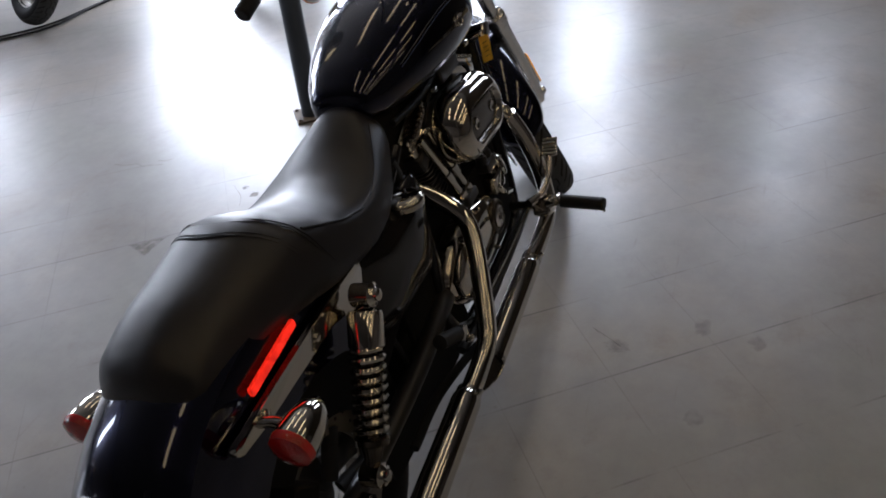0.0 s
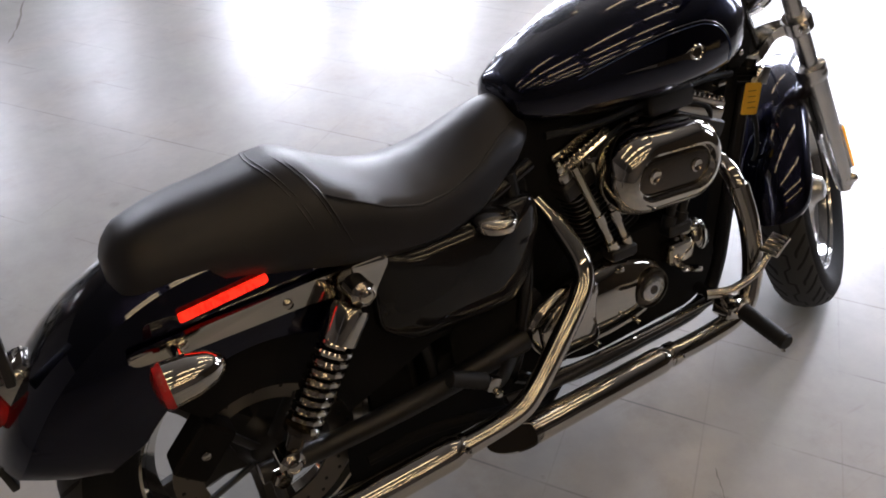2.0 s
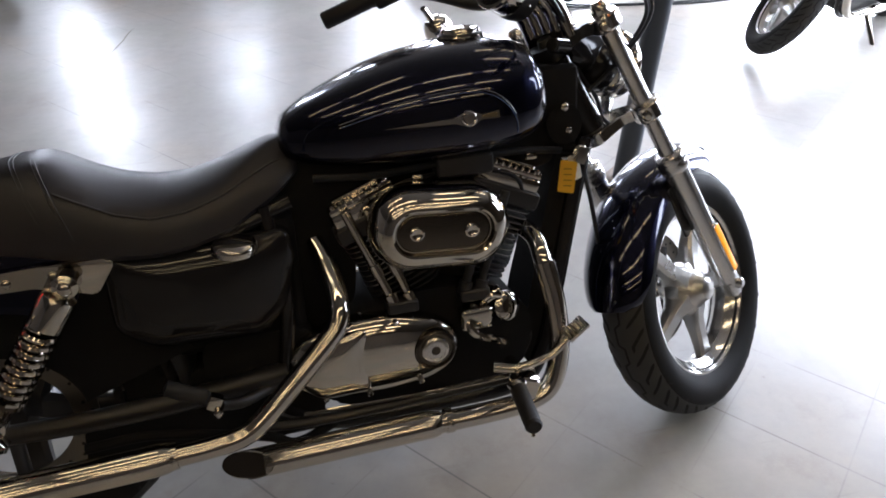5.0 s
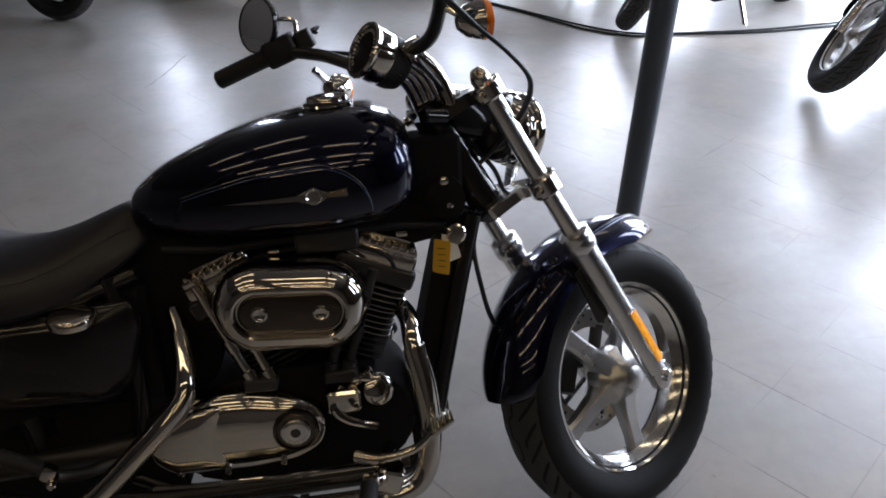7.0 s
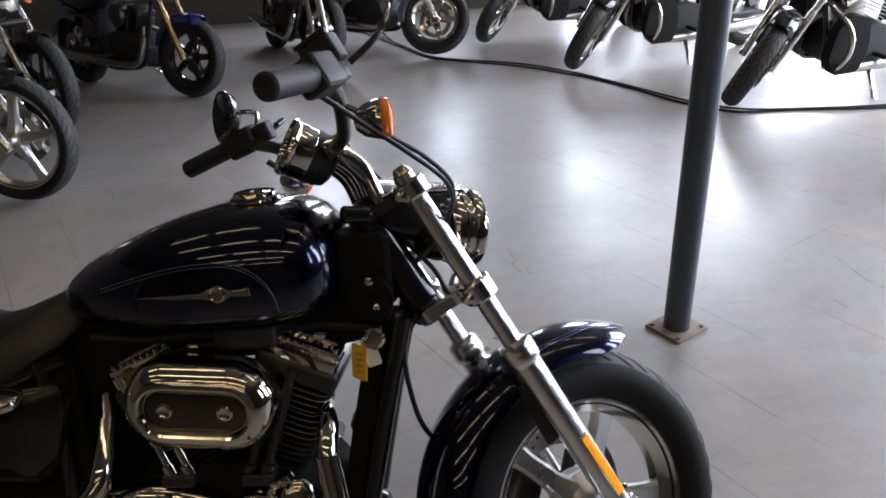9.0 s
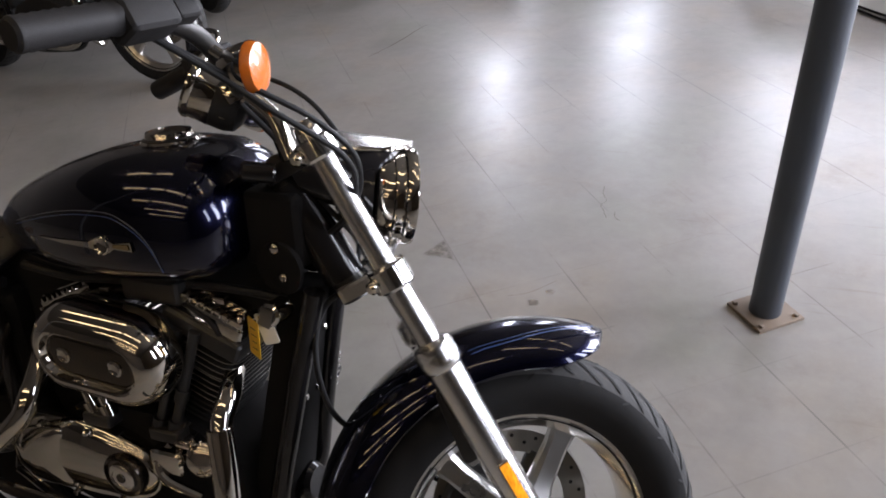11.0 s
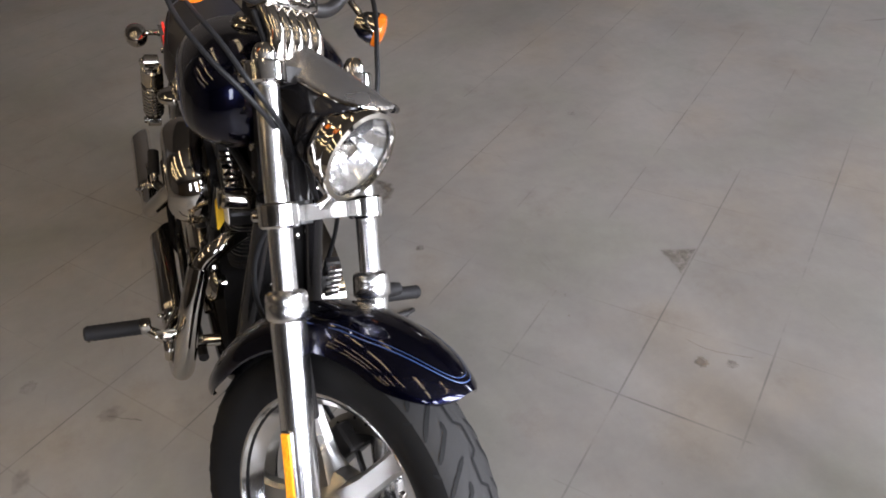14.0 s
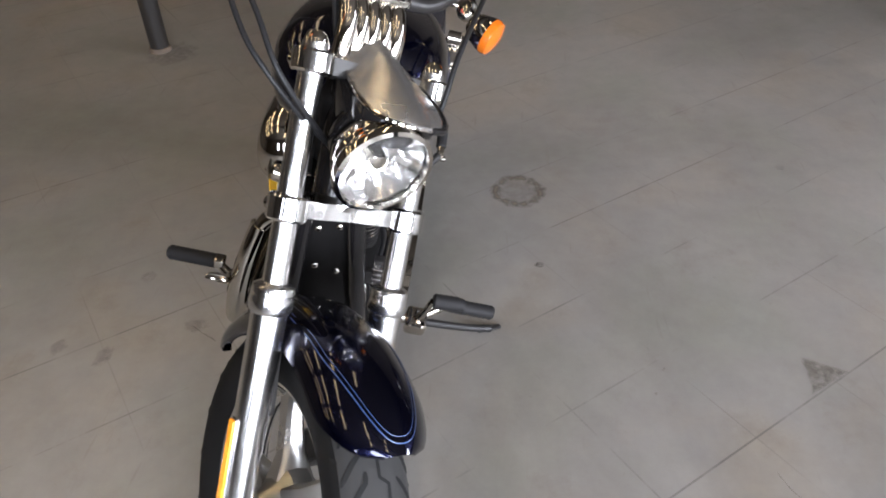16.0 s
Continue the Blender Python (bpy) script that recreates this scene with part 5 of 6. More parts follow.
# pushrod tubes
for x0, x1 in ((0.728, 0.650), (0.764, 0.694), (0.882, 0.945), (0.915, 0.982)):
    p, q = V(x0, -0.112, 0.470), V(x1, -0.098, 0.665)
    # front tubes are satin black: the shade behind the cleaner is put into colour
    rod = part("pushrod_tube", tube([p, q], 0.0098, 14, 0), M_CHROME if x0 < 0.8 else M_SATIN, engine, "pushrod tube, chrome behind, satin black in front")
    part("pushrod_collar", tube([p + (q - p) * 0.30, p + (q - p) * 0.42], 0.0130, 14, 0), M_CHROME if x0 < 0.8 else M_SATIN, rod)
    part("pushrod_foot", tube([p - (q - p) * 0.03, p + (q - p) * 0.08], 0.0150, 14, 0), M_CHROME if x0 < 0.8 else M_SATIN, rod)
for x in (0.746, 0.900):
    part("tappet_block", box(0.065, 0.045, 0.026, Matrix.Translation((x, -0.110, 0.458)), 0.008, 3), M_SATIN, engine, "black tappet block")
# right side gear cover
out = rounded([(0.500, 0.372), (0.530, 0.412), (0.585, 0.438), (0.66, 0.447), (0.72, 0.446), (0.77, 0.434), (0.82, 0.418), (0.855, 0.390), (0.866, 0.350), (0.852, 0.305), (0.80, 0.278), (0.70, 0.268), (0.56, 0.275), (0.510, 0.310)], 0.030, 6)
gear = part("gear_cover", dome_plate(out, 0.058, Matrix.Translation((0, -0.092, 0)) @ SIDE, 0.38), M_CHROME, engine, "polished chrome gear case cover")
out = rounded([(0.520, 0.372), (0.555, 0.408), (0.60, 0.424), (0.664, 0.432), (0.664, 0.290), (0.56, 0.290), (0.525, 0.320)], 0.015, 4)
part("sprocket_cover", dome_plate(out, 0.020, Matrix.Translation((0, -0.136, 0)) @ SIDE, 0.5), M_CHROME, gear, "chrome sprocket cover")
tc = axis_to((0.802, -0.141, 0.360), (0, -1, 0))
part("timing_boss", lathe([(0.044, -0.01), (0.046, 0.004), (0.043, 0.010), (0.038, 0.012), (0.037, 0.008), (0.0, 0.008)], 40, tc), M_RECESS, gear)
part("timing_cover", lathe([(0.029, 0.008), (0.029, 0.013), (0.026, 0.015), (0.020, 0.0155), (0.0195, 0.0135), (0, 0.0135)], 40, tc), M_ALU, gear, "round timer cover")
part("timing_emblem", lathe([(0.010, 0.0135), (0.009, 0.0155), (0.004, 0.0160), (0, 0.0150)], 24, tc), M_RECESS, gear)
for u, z in ((0.525, 0.368), (0.61, 0.430), (0.725, 0.433), (0.77, 0.288), (0.57, 0.288), (0.66, 0.281)):
    part("cover_bolt", bolt((u, -0.138, z), (0, -1, 0), 0.0065, 0.008), M_CHROME, gear)
rc = axis_to((0.965, -0.100, 0.412), (0.30, -1, 0.30))
horn = part("round_side_cover", lathe([(0.026, -0.06), (0.030, 0.0), (0.033, 0.016), (0.032, 0.024), (0.028, 0.028), (0.014, 0.031), (0, 0.032)], 36, rc), M_CHROME, engine, "smooth round chrome horn cover")
part("horn_bracket", box(0.05, 0.022, 0.018, Matrix.Translation((0.938, -0.112, 0.445)) @ Matrix.Rotation(radians(-25), 4, "Y"), 0.005, 3), M_CHROME, horn)
part("horn_bracket", tube([(0.915, -0.115, 0.43), (0.93, -0.13, 0.452), (0.955, -0.128, 0.448)], 0.007, 10), M_CHROME, horn)
part("oil_line", tube([(0.90, -0.115, 0.43), (0.88, -0.135, 0.40), (0.90, -0.14, 0.37), (0.96, -0.13, 0.34)], 0.009, 10), M_CHROME, engine)
part("oil_pump", box(0.07, 0.04, 0.05, Matrix.Translation((0.90, -0.120, 0.405)), 0.012, 3), M_CHROME, engine)
part("oil_filter", lathe([(0.0, 0.07), (0.030, 0.068), (0.038, 0.058), (0.038, 0.0), (0, 0)], 28, axis_to((1.05, 0.01, 0.30), (1, 0, 0.1))), M_BLACK, engine, "black oil filter")
chin = []
for z, x0, x1, hw in ((0.735, 1.125, 1.178, 0.040), (0.64, 1.100, 1.157, 0.047), (0.52, 1.072, 1.130, 0.056), (0.40, 1.046, 1.106, 0.064), (0.30, 1.030, 1.086, 0.070), (0.245, 1.034, 1.074, 0.070), (0.232, 1.046, 1.064, 0.062)):
    chin.append([(x0, -hw, z), (x0 + 0.6 * (x1 - x0), -hw * 1.02, z), (x1 - 0.010, -hw * 0.94, z), (x1, -hw * 0.72, z), (x1 + 0.003, 0, z), (x1, hw * 0.72, z), (x1 - 0.010, hw * 0.94, z), (x0 + 0.6 * (x1 - x0), hw * 1.02, z), (x0, hw, z)])
cover_f = part("down_tube_cover", loft(chin), M_MATTBLACK, bike, "black cover in front of the engine")
for y, z in ((-0.022, 0.52), (0.020, 0.515), (-0.020, 0.63), (0.018, 0.645)):
    part("cover_bolt", bolt((1.133 + (z - 0.52) * 0.225, y, z), (1, 0, 0.2), 0.006, 0.005), M_CHROME, cover_f)
part("primary_cover", prism(rounded([(0.46, 0.30), (0.50, 0.40), (0.62, 0.43), (0.90, 0.43), (1.00, 0.38), (1.01, 0.28), (0.92, 0.23), (0.55, 0.24)], 0.05, 5), 0.075, Matrix.Translation((0, 0.172, 0)) @ SIDE, 0.0), M_CHROME, engine, "chrome primary cover")
part("throttle_body", tube([(0.835, 0.0, 0.60), (0.835, -0.11, 0.62)], 0.036, 20, 0), M_SATIN, engine)
part("coil_cover", box(0.12, 0.05, 0.045, Matrix.Translation((0.90, -0.075, 0.728)), 0.012, 3), M_SATIN, bike)
# added block that makes the open space between tank and heads dark
part("under_tank_filler", prism(rounded([(0.56, 0.70), (0.60, 0.775), (1.10, 0.80), (1.12, 0.70), (0.98, 0.672), (0.72, 0.672)], 0.02, 4), 0.10, Matrix.Translation((0, 0.06, 0)) @ SIDE, 0.01), M_MATTBLACK, bike, "black block added to fill the gap under the tank")
part("wiring_tube", tube([(0.60, -0.08, 0.735), (0.72, -0.085, 0.728), (0.85, -0.08, 0.735), (1.02, -0.06, 0.735), (1.13, -0.04, 0.72)], 0.008, 9), M_CABLE, bike)
for x, z in ((0.80, 0.715), (0.86, 0.72), (1.04, 0.73)):
    part("wire_clip", box(0.022, 0.016, 0.012, Matrix.Translation((x, -0.090, z)), 0.003), M_CHROME, bike)
part("spark_lead", tube([(0.90, -0.075, 0.715), (0.97, -0.088, 0.705), (1.01, -0.092, 0.685), (1.025, -0.085, 0.65)], 0.0042, 9), M_CABLE, bike)
part("spark_lead", tube([(0.85, -0.075, 0.715), (0.77, -0.085, 0.705), (0.72, -0.09, 0.68), (0.71, -0.085, 0.65)], 0.0042, 9), M_CABLE, bike)

# added box, hides the floor behind the cylinder so that it reads as dark
part("rear_gap_filler", prism(rounded([(0.45, 0.40), (0.47, 0.74), (0.58, 0.80), (0.70, 0.78), (0.68, 0.62), (0.66, 0.46), (0.60, 0.40)], 0.02, 4), 0.10, Matrix.Translation((0, 0.05, 0)) @ SIDE, 0.01), M_MATTBLACK, bike, "black box added to fill the gap behind the rear cylinder")

# air cleaner: stadium body with a dark recessed panel
def stadium(cx, cz, half, r, n=18, squeeze=1.0):
    out = []
    for k in range(n + 1):
        a = -math.pi / 2 + math.pi * k / n
        out.append((cx + half + r * math.cos(a) * squeeze, cz + r * math.sin(a)))
    for k in range(n + 1):
        a = math.pi / 2 + math.pi * k / n
        out.append((cx - half + r * math.cos(a) * squeeze, cz + r * math.sin(a)))
    return out


ac_rings = [(0.081, -0.112), (0.085, -0.120), (0.086, -0.142), (0.084, -0.156), (0.079, -0.169), (0.071, -0.180), (0.062, -0.187), (0.053, -0.191), (0.047, -0.192), (0.043, -0.190), (0.041, -0.184), (0.039, -0.180)]
AC_T = Matrix.Rotation(radians(4), 4, "Y")
bm = loft([[(x, y, z) for x, z in stadium(0, 0, 0.056, r)] for r, y in ac_rings])
cleaner = part("air_cleaner", bm, M_CHROME, bike, "chrome oval air cleaner cover", m=Matrix.Translation((0.826, 0, 0.627)) @ AC_T)
bm = loft([[(x, y, z) for x, z in stadium(0, 0, 0.056, r)] for r, y in ((0.040, -0.178), (0.036, -0.181), (0.030, -0.182))])
part("cover_insert", bm, M_RECESS, cleaner, "dark oval insert", m=Matrix.Translation((0.826, 0, 0.627)) @ AC_T)
for dx in (-0.054, 0.055):
    part("cover_screw", lathe([(0.0145, -0.003), (0.0145, 0.002), (0.011, 0.0035), (0.007, 0.001), (0, 0.001)], 20, Matrix.Translation((0.826, 0, 0.627)) @ AC_T @ axis_to((dx, -0.182, 0.000), (0, -1, 0))), M_CHROME, cleaner)
part("backing_plate", loft([[(x, y, z) for x, z in stadium(0, 0, 0.056, r)] for r, y in ((0.070, -0.09), (0.072, -0.114))]), M_SATIN, cleaner, m=Matrix.Translation((0.826, 0, 0.627)) @ AC_T)

# ---------------------------------------------------------------- exhaust
pipe_up = [(0.590, -0.050, 0.600), (0.604, -0.082, 0.566), (0.613, -0.116, 0.530), (0.615, -0.146, 0.496), (0.607, -0.163, 0.466), (0.577, -0.178, 0.434), (0.505, -0.200, 0.372), (0.440, -0.216, 0.318), (0.405, -0.220, 0.297), (0.355, -0.220, 0.287), (0.27, -0.220, 0.281)]
pipe_lo = [(1.020, -0.060, 0.578), (1.040, -0.105, 0.560), (1.044, -0.145, 0.520), (1.060, -0.168, 0.430), (1.062, -0.184, 0.325), (1.038, -0.192, 0.252), (0.985, -0.196, 0.226), (0.90, -0.198, 0.220), (0.79, -0.198, 0.219)]
rear_pipe = part("exhaust_pipe", tube(pipe_up, 0.0180, 20), M_CHROME, bike, "chrome rear exhaust header pipe")
shield = pipe_up[1:]
part("heat_shield", tube([(x, y - 0.004, z) for x, y, z in shield], 0.0208, 20), M_CHROME, rear_pipe, "chrome heat shield")
front_pipe = part("exhaust_pipe", tube(pipe_lo, 0.0190, 20), M_CHROME, bike, "chrome front exhaust header pipe")
part("heat_shield", tube([(x, y - 0.004, z) for x, y, z in pipe_lo[2:]], 0.0222, 20), M_CHROME, front_pipe, "chrome heat shield")
for p, d in (((0.275, -0.221, 0.281), (1, 0, 0.02)), ((0.808, -0.200, 0.219), (1, 0, 0))):
    clamp = part("exhaust_clamp", lathe([(0.021, -0.009), (0.026, -0.008), (0.026, 0.008), (0.021, 0.009)], 24, axis_to(p, d), close=True), M_CHROME, bike, "chrome exhaust clamp")
    part("clamp_bolt", bolt(Vector(p) + V(0, -0.024, 0.010), (0, -1, 0.3), 0.006, 0.012), M_CHROME, clamp)


def muffler(p, q, r, cut):
    """Straight muffler with a slash-cut dark mouth."""
    p, q = Vector(p), Vector(q)
    m = axis_to(p, q - p, (0, 1, 0))
    ln = (q - p).length
    inward = m.to_3x3().inverted() @ V(0, 0.94, -0.34)
    cut_turn = -math.atan2(inward.y, inward.x)
    prof = [(0.62, 0.0), (0.72, 0.01), (0.88, 0.035), (0.97, 0.06), (1.0, 0.08), (1.0, 0.55), (1.0, 0.92), (1.0, 1.0)]
    secs = []
    for k, (s, t) in enumerate(prof):
        loop = []
        for j in range(32):
            a = 2 * math.pi * j / 32
            z = ln * t
            if k == len(prof) - 1:
                z += cut * math.cos(a + cut_turn)
            loop.append(m @ V(r * s * math.cos(a), r * s * math.sin(a), z))
        secs.append(loop)
    inner = []
    for s, t in ((0.90, 1.0), (0.86, 0.85)):
        loop = []
        for j in range(32):
            a = 2 * math.pi * j / 32
            z = ln * t + (cut * math.cos(a + cut_turn) if t == 1.0 else 0)
            loop.append(m @ V(r * s * math.cos(a), r * s * math.sin(a), z))
        inner.append(loop)
    body = part("muffler", loft(secs + inner[:1], cap=False), M_CHROME, bike, "chrome slash cut muffler")
    part("muffler_mouth", loft(inner), M_RECESS, body, "dark warm metal muffler mouth")
    return body


muffler((0.285, -0.222, 0.282), (-0.140, -0.226, 0.270), 0.0305, 0.048)
muffler((0.80, -0.200, 0.219), (0.400, -0.204, 0.216), 0.0290, 0.050)
# added sheet that blacks out the bright gaps behind the mufflers
part("muffler_gap_filler", prism(rounded([(0.10, 0.215), (0.11, 0.31), (0.30, 0.325), (0.56, 0.33), (0.57, 0.205), (0.30, 0.200)], 0.02, 4), 0.005, Matrix.Translation((0, -0.105, 0)) @ SIDE), M_MATTBLACK, bike, "matt black plate added to fill gaps behind the mufflers")
part("muffler_bracket", tube([(0.60, -0.10, 0.21), (0.50, -0.16, 0.215), (0.44, -0.17, 0.25), (0.25, -0.17, 0.30), (0.12, -0.17, 0.30)], 0.010, 10), M_MATTBLACK, bike)
part("lower_rail", tube([(1.02, -0.15, 0.262), (0.80, -0.158, 0.260), (0.55, -0.158, 0.254), (0.42, -0.15, 0.262)], 0.011, 12), M_SATIN, bike)
part("brake_rod", tube([(1.00, -0.165, 0.275), (0.75, -0.166, 0.272), (0.52, -0.16, 0.275)], 0.005, 8), M_CHROME, bike)

# bright alloy fins placed by the camera's view, standing in for window-lit fins
reg = part("finned_piece", box(0.016, 0.030, 0.088, Matrix.Translation((1.098, 0.104, 0.503)) @ Matrix.Rotation(radians(12), 4, "Y"), 0.003), M_SATIN, bike, "finned metal piece on the down tube")
for k in range(6):
    part("bright_fin", box(0.022, 0.030, 0.005, Matrix.Translation((1.098, 0.104, 0.503)) @ Matrix.Rotation(radians(12), 4, "Y") @ Matrix.Translation((0.016, 0, -0.037 + 0.0148 * k)), 0.0012, 1), M_ALU, reg)
part("fin_bracket", box(0.014, 0.040, 0.030, Matrix.Translation((1.112, 0.080, 0.500)), 0.003), M_SATIN, reg)

# foot controls
for s in (-1, 1):
    mount = part("peg_bracket", box(0.055, 0.05, 0.05, Matrix.Translation((0.975, s * 0.205, 0.272)) @ Matrix.Rotation(radians(20), 4, "Y"), 0.012, 3), M_CHROME, bike, "chrome forward foot control")
    part("peg_stem", tube([(0.98, s * 0.11, 0.275), (0.970, s * 0.20, 0.278), (0.941, s * 0.268, 0.305)], [0.014, 0.014, 0.010], 12), M_CHROME, mount)
    prof = [(0, 0.0), (0.014, 0.0), (0.0175, 0.004)] + [(0.0165 + 0.0012 * (k % 2), 0.010 + k * 0.0058) for k in range(17)] + [(0.0175, 0.112), (0.014, 0.118), (0, 0.118)]
    part("peg_rubber", lathe(prof, 20, axis_to((0.938, s * 0.268, 0.306), (-0.12, s * 0.985, -0.10))), M_GRIP, mount, "black rubber foot peg")
    part("peg_clevis", box(0.030, 0.024, 0.026, Matrix.Translation((0.941, s * 0.262, 0.309)), 0.006, 3), M_CHROME, mount)
    part("peg_feeler", tube([(0.925, s * 0.372, 0.290), (0.923, s * 0.380, 0.272)], 0.004, 8, 0), M_CHROME, mount)
    if s < 0:
        part("brake_pedal", tube([(0.915, -0.190, 0.318), (0.955, -0.208, 0.317), (0.988, -0.218, 0.326), (1.033, -0.222, 0.343), (1.066, -0.222, 0.373), (1.078, -0.222, 0.384)], [0.012, 0.010, 0.0085, 0.008, 0.008], 12), M_CHROME, mount, "chrome brake pedal arm")
        pad = part("pedal_pad", box(0.042, 0.052, 0.010, axis_to((1.082, -0.224, 0.391), (-0.62, 0, 0.78)), 0.003), M_CHROME, mount, "ribbed brake pedal pad")
        for k in range(5):
            part("pad_rib", box(0.036, 0.0045, 0.005, axis_to((1.082, -0.224, 0.391), (-0.62, 0, 0.78)) @ Matrix.Translation((0, -0.020 + 0.010 * k, 0.006)), 0.0015), M_STEEL, mount)
    else:
        part("shift_lever", tube([(0.975, 0.20, 0.272), (1.0, 0.215, 0.315), (1.012, 0.230, 0.374)], 0.008, 10), M_CHROME, mount, "chrome shift lever")
        part("shift_peg", lathe(prof[:12] + [(0.014, 0.07), (0, 0.07)], 18, axis_to((1.012, 0.230, 0.376), (-0.1, 1, -0.04))), M_GRIP, mount, "black shift peg")
    # passenger pegs
    pp = part("passenger_peg", lathe([(0, 0), (0.012, 0), (0.0155, 0.004)] + [(0.0145 + 0.0012 * (k % 2), 0.008 + k * 0.006) for k in range(11)] + [(0.0155, 0.078), (0, 0.082)], 18, axis_to((0.352, s * 0.204, 0.377), (-0.86, -s * 0.05, 0.45))), M_GRIP, bike, "folded black passenger peg")
    part("passenger_bracket", tube([(0.47, s * 0.11, 0.325), (0.41, s * 0.165, 0.335), (0.370, s * 0.200, 0.358)], 0.012, 12), M_SATIN, pp)
    part("peg_clevis", box(0.026, 0.022, 0.030, Matrix.Translation((0.362, s * 0.204, 0.368)) @ Matrix.Rotation(radians(28), 4, "Y"), 0.006), M_CHROME, pp, "chrome peg clevis")
    part("peg_bolt", bolt((0.366, s * 0.214, 0.350), (0, s, 0), 0.009, 0.010), M_CHROME, pp)
stand = part("side_stand", tube([(0.91, 0.115, 0.215), (0.87, 0.21, 0.172), (0.815, 0.34, 0.127), (0.78, 0.42, 0.108)], [0.013, 0.011, 0.010, 0.011], 12), M_SATIN, bike, "black side stand")
part("stand_foot", tube([(0.792, 0.39, 0.105), (0.765, 0.445, 0.107)], 0.013, 10, 0, flat=0.6), M_SATIN, stand)

# price tags on the ignition
tag = part("key_tag", prism(rounded([(-0.017, -0.034), (0.017, -0.034), (0.017, 0.034), (-0.017, 0.034)], 0.005), 0.0012, Matrix.Translation((1.112, -0.112, 0.682)) @ Matrix.Rotation(radians(-28), 4, "Z") @ SIDE @ Matrix.Rotation(radians(-6), 4, "Z")), M_YELLOW, bike, "yellow card key tag", smooth=False)
part("white_key_tag", prism(rounded([(-0.013, -0.028), (0.013, -0.028), (0.013, 0.028), (-0.013, 0.028)], 0.004), 0.001, Matrix.Translation((1.132, -0.104, 0.698)) @ Matrix.Rotation(radians(12), 4, "Z") @ SIDE @ Matrix.Rotation(radians(14), 4, "Z")), M_PAPER, bike, "white card key tag", smooth=False)
for z in (0.676, 0.664, 0.652, 0.640):
    part("tag_line", box(0.016, 0.0006, 0.0012, Matrix.Translation((1.112, -0.1136, z + 0.023)) @ Matrix.Rotation(radians(-28), 4, "Z"), 0), M_CABLE, tag)
part("tag_string", tube([(1.140, -0.112, 0.735), (1.128, -0.116, 0.727), (1.114, -0.113, 0.714)], 0.0012, 6), M_PAPER, tag)
part("key", box(0.022, 0.003, 0.034, Matrix.Translation((1.142, -0.118, 0.725)) @ Matrix.Rotation(radians(20), 4, "Y"), 0.001), M_STEEL, bike)

# ---------------------------------------------------------------- marks on the floor


def floor_mark(name, outline, label, z=0.0012, mat=None, strength=1.0):
    """A stain that thins out towards its edge."""
    bm = bmesh.new()
    fade = bm.verts.layers.float.new("fade")
    cx, cy = sum(p[0] for p in outline) / len(outline), sum(p[1] for p in outline) / len(outline)
    rings = []
    for s, f in ((1.12, 0.0), (0.85, 0.75), (0.5, 1.0)):
        ring_ = [bm.verts.new((cx + (x - cx) * s, cy + (y - cy) * s, z)) for x, y in outline]
        for v in ring_:
            v[fade] = f * strength
        rings.append(ring_)
    n = len(outline)
    for a, b in zip(rings, rings[1:]):
        for k in range(n):
            bm.faces.new((a[k], a[(k + 1) % n], b[(k + 1) % n], b[k]))
    bm.faces.new(rings[-1])
    tagged(part(name, bm, mat or M_STAIN, smooth=False), label, "floor stain")


def blob(x, y, r, n=18, seed=0, stretch=1.0):
    rnd = random.Random(seed)
    return [(x + r * (0.8 + 0.4 * rnd.random()) * math.cos(2 * math.pi * k / n), y + stretch * r * (0.8 + 0.4 * rnd.random()) * math.sin(2 * math.pi * k / n)) for k in range(n)]


floor_mark("floor_stain", [(0.850, 1.160), (0.872, 1.157), (0.895, 1.161), (0.918, 1.155), (0.940, 1.157), (0.968, 1.150), (0.955, 1.172), (0.938, 1.196), (0.925, 1.214), (0.908, 1.236), (0.893, 1.256), (0.880, 1.232), (0.872, 1.205), (0.858, 1.182)], "brown triangular stain on the concrete", strength=0.85)
floor_mark("floor_stain", blob(1.324, 1.048, 0.015, seed=1), "small dark spot on the concrete")
floor_mark("floor_stain", blob(1.285, 0.985, 0.017, seed=2), "small dark spot on the concrete")
floor_mark("floor_stain", blob(0.502, 0.504, 0.013, seed=3), "small dark spot on the concrete")

for k, (x, y, r_, st) in enumerate([(0.80, -0.45, 0.026, 1.3), (0.928, -0.657, 0.034, 0.7), (0.90, -0.795, 0.026, 0.8), (0.604, -0.661, 0.024, 1.0), (-1.0, -1.17, 0.13, 0.8), (-0.07, 1.365, 0.016, 1.0)]):
    floor_mark("floor_stain", blob(x, y, r_, n=24, seed=20 + k, stretch=st), "faded brown smudge on the concrete", strength=0.36)


def crack(points, width, seed):
    """A thin wandering crack along the points."""
    rnd_ = random.Random(seed)
    line = curve_pts([(x, y, 0.0011) for x, y in points], 5)
    bm = bmesh.new()
    rows = []
    for i, p in enumerate(line):
        q = line[min(i + 1, len(line) - 1)] - line[max(i - 1, 0)]
        nrm = V(-q.y, q.x, 0).normalized()
        w = width * (0.4 + 0.9 * rnd_.random()) * (0.3 if i in (0, len(line) - 1) else 1)
        j = nrm * (rnd_.random() - 0.5) * width
        rows.append((bm.verts.new(p + j - nrm * w / 2), bm.verts.new(p + j + nrm * w / 2)))
    for a, b in zip(rows, rows[1:]):
        bm.faces.new((a[0], a[1], b[1], b[0]))
    tagged(part("floor_crack", bm, M_CRACK, smooth=False), "thin dark crack in the concrete", "floor crack", "floor cracks")


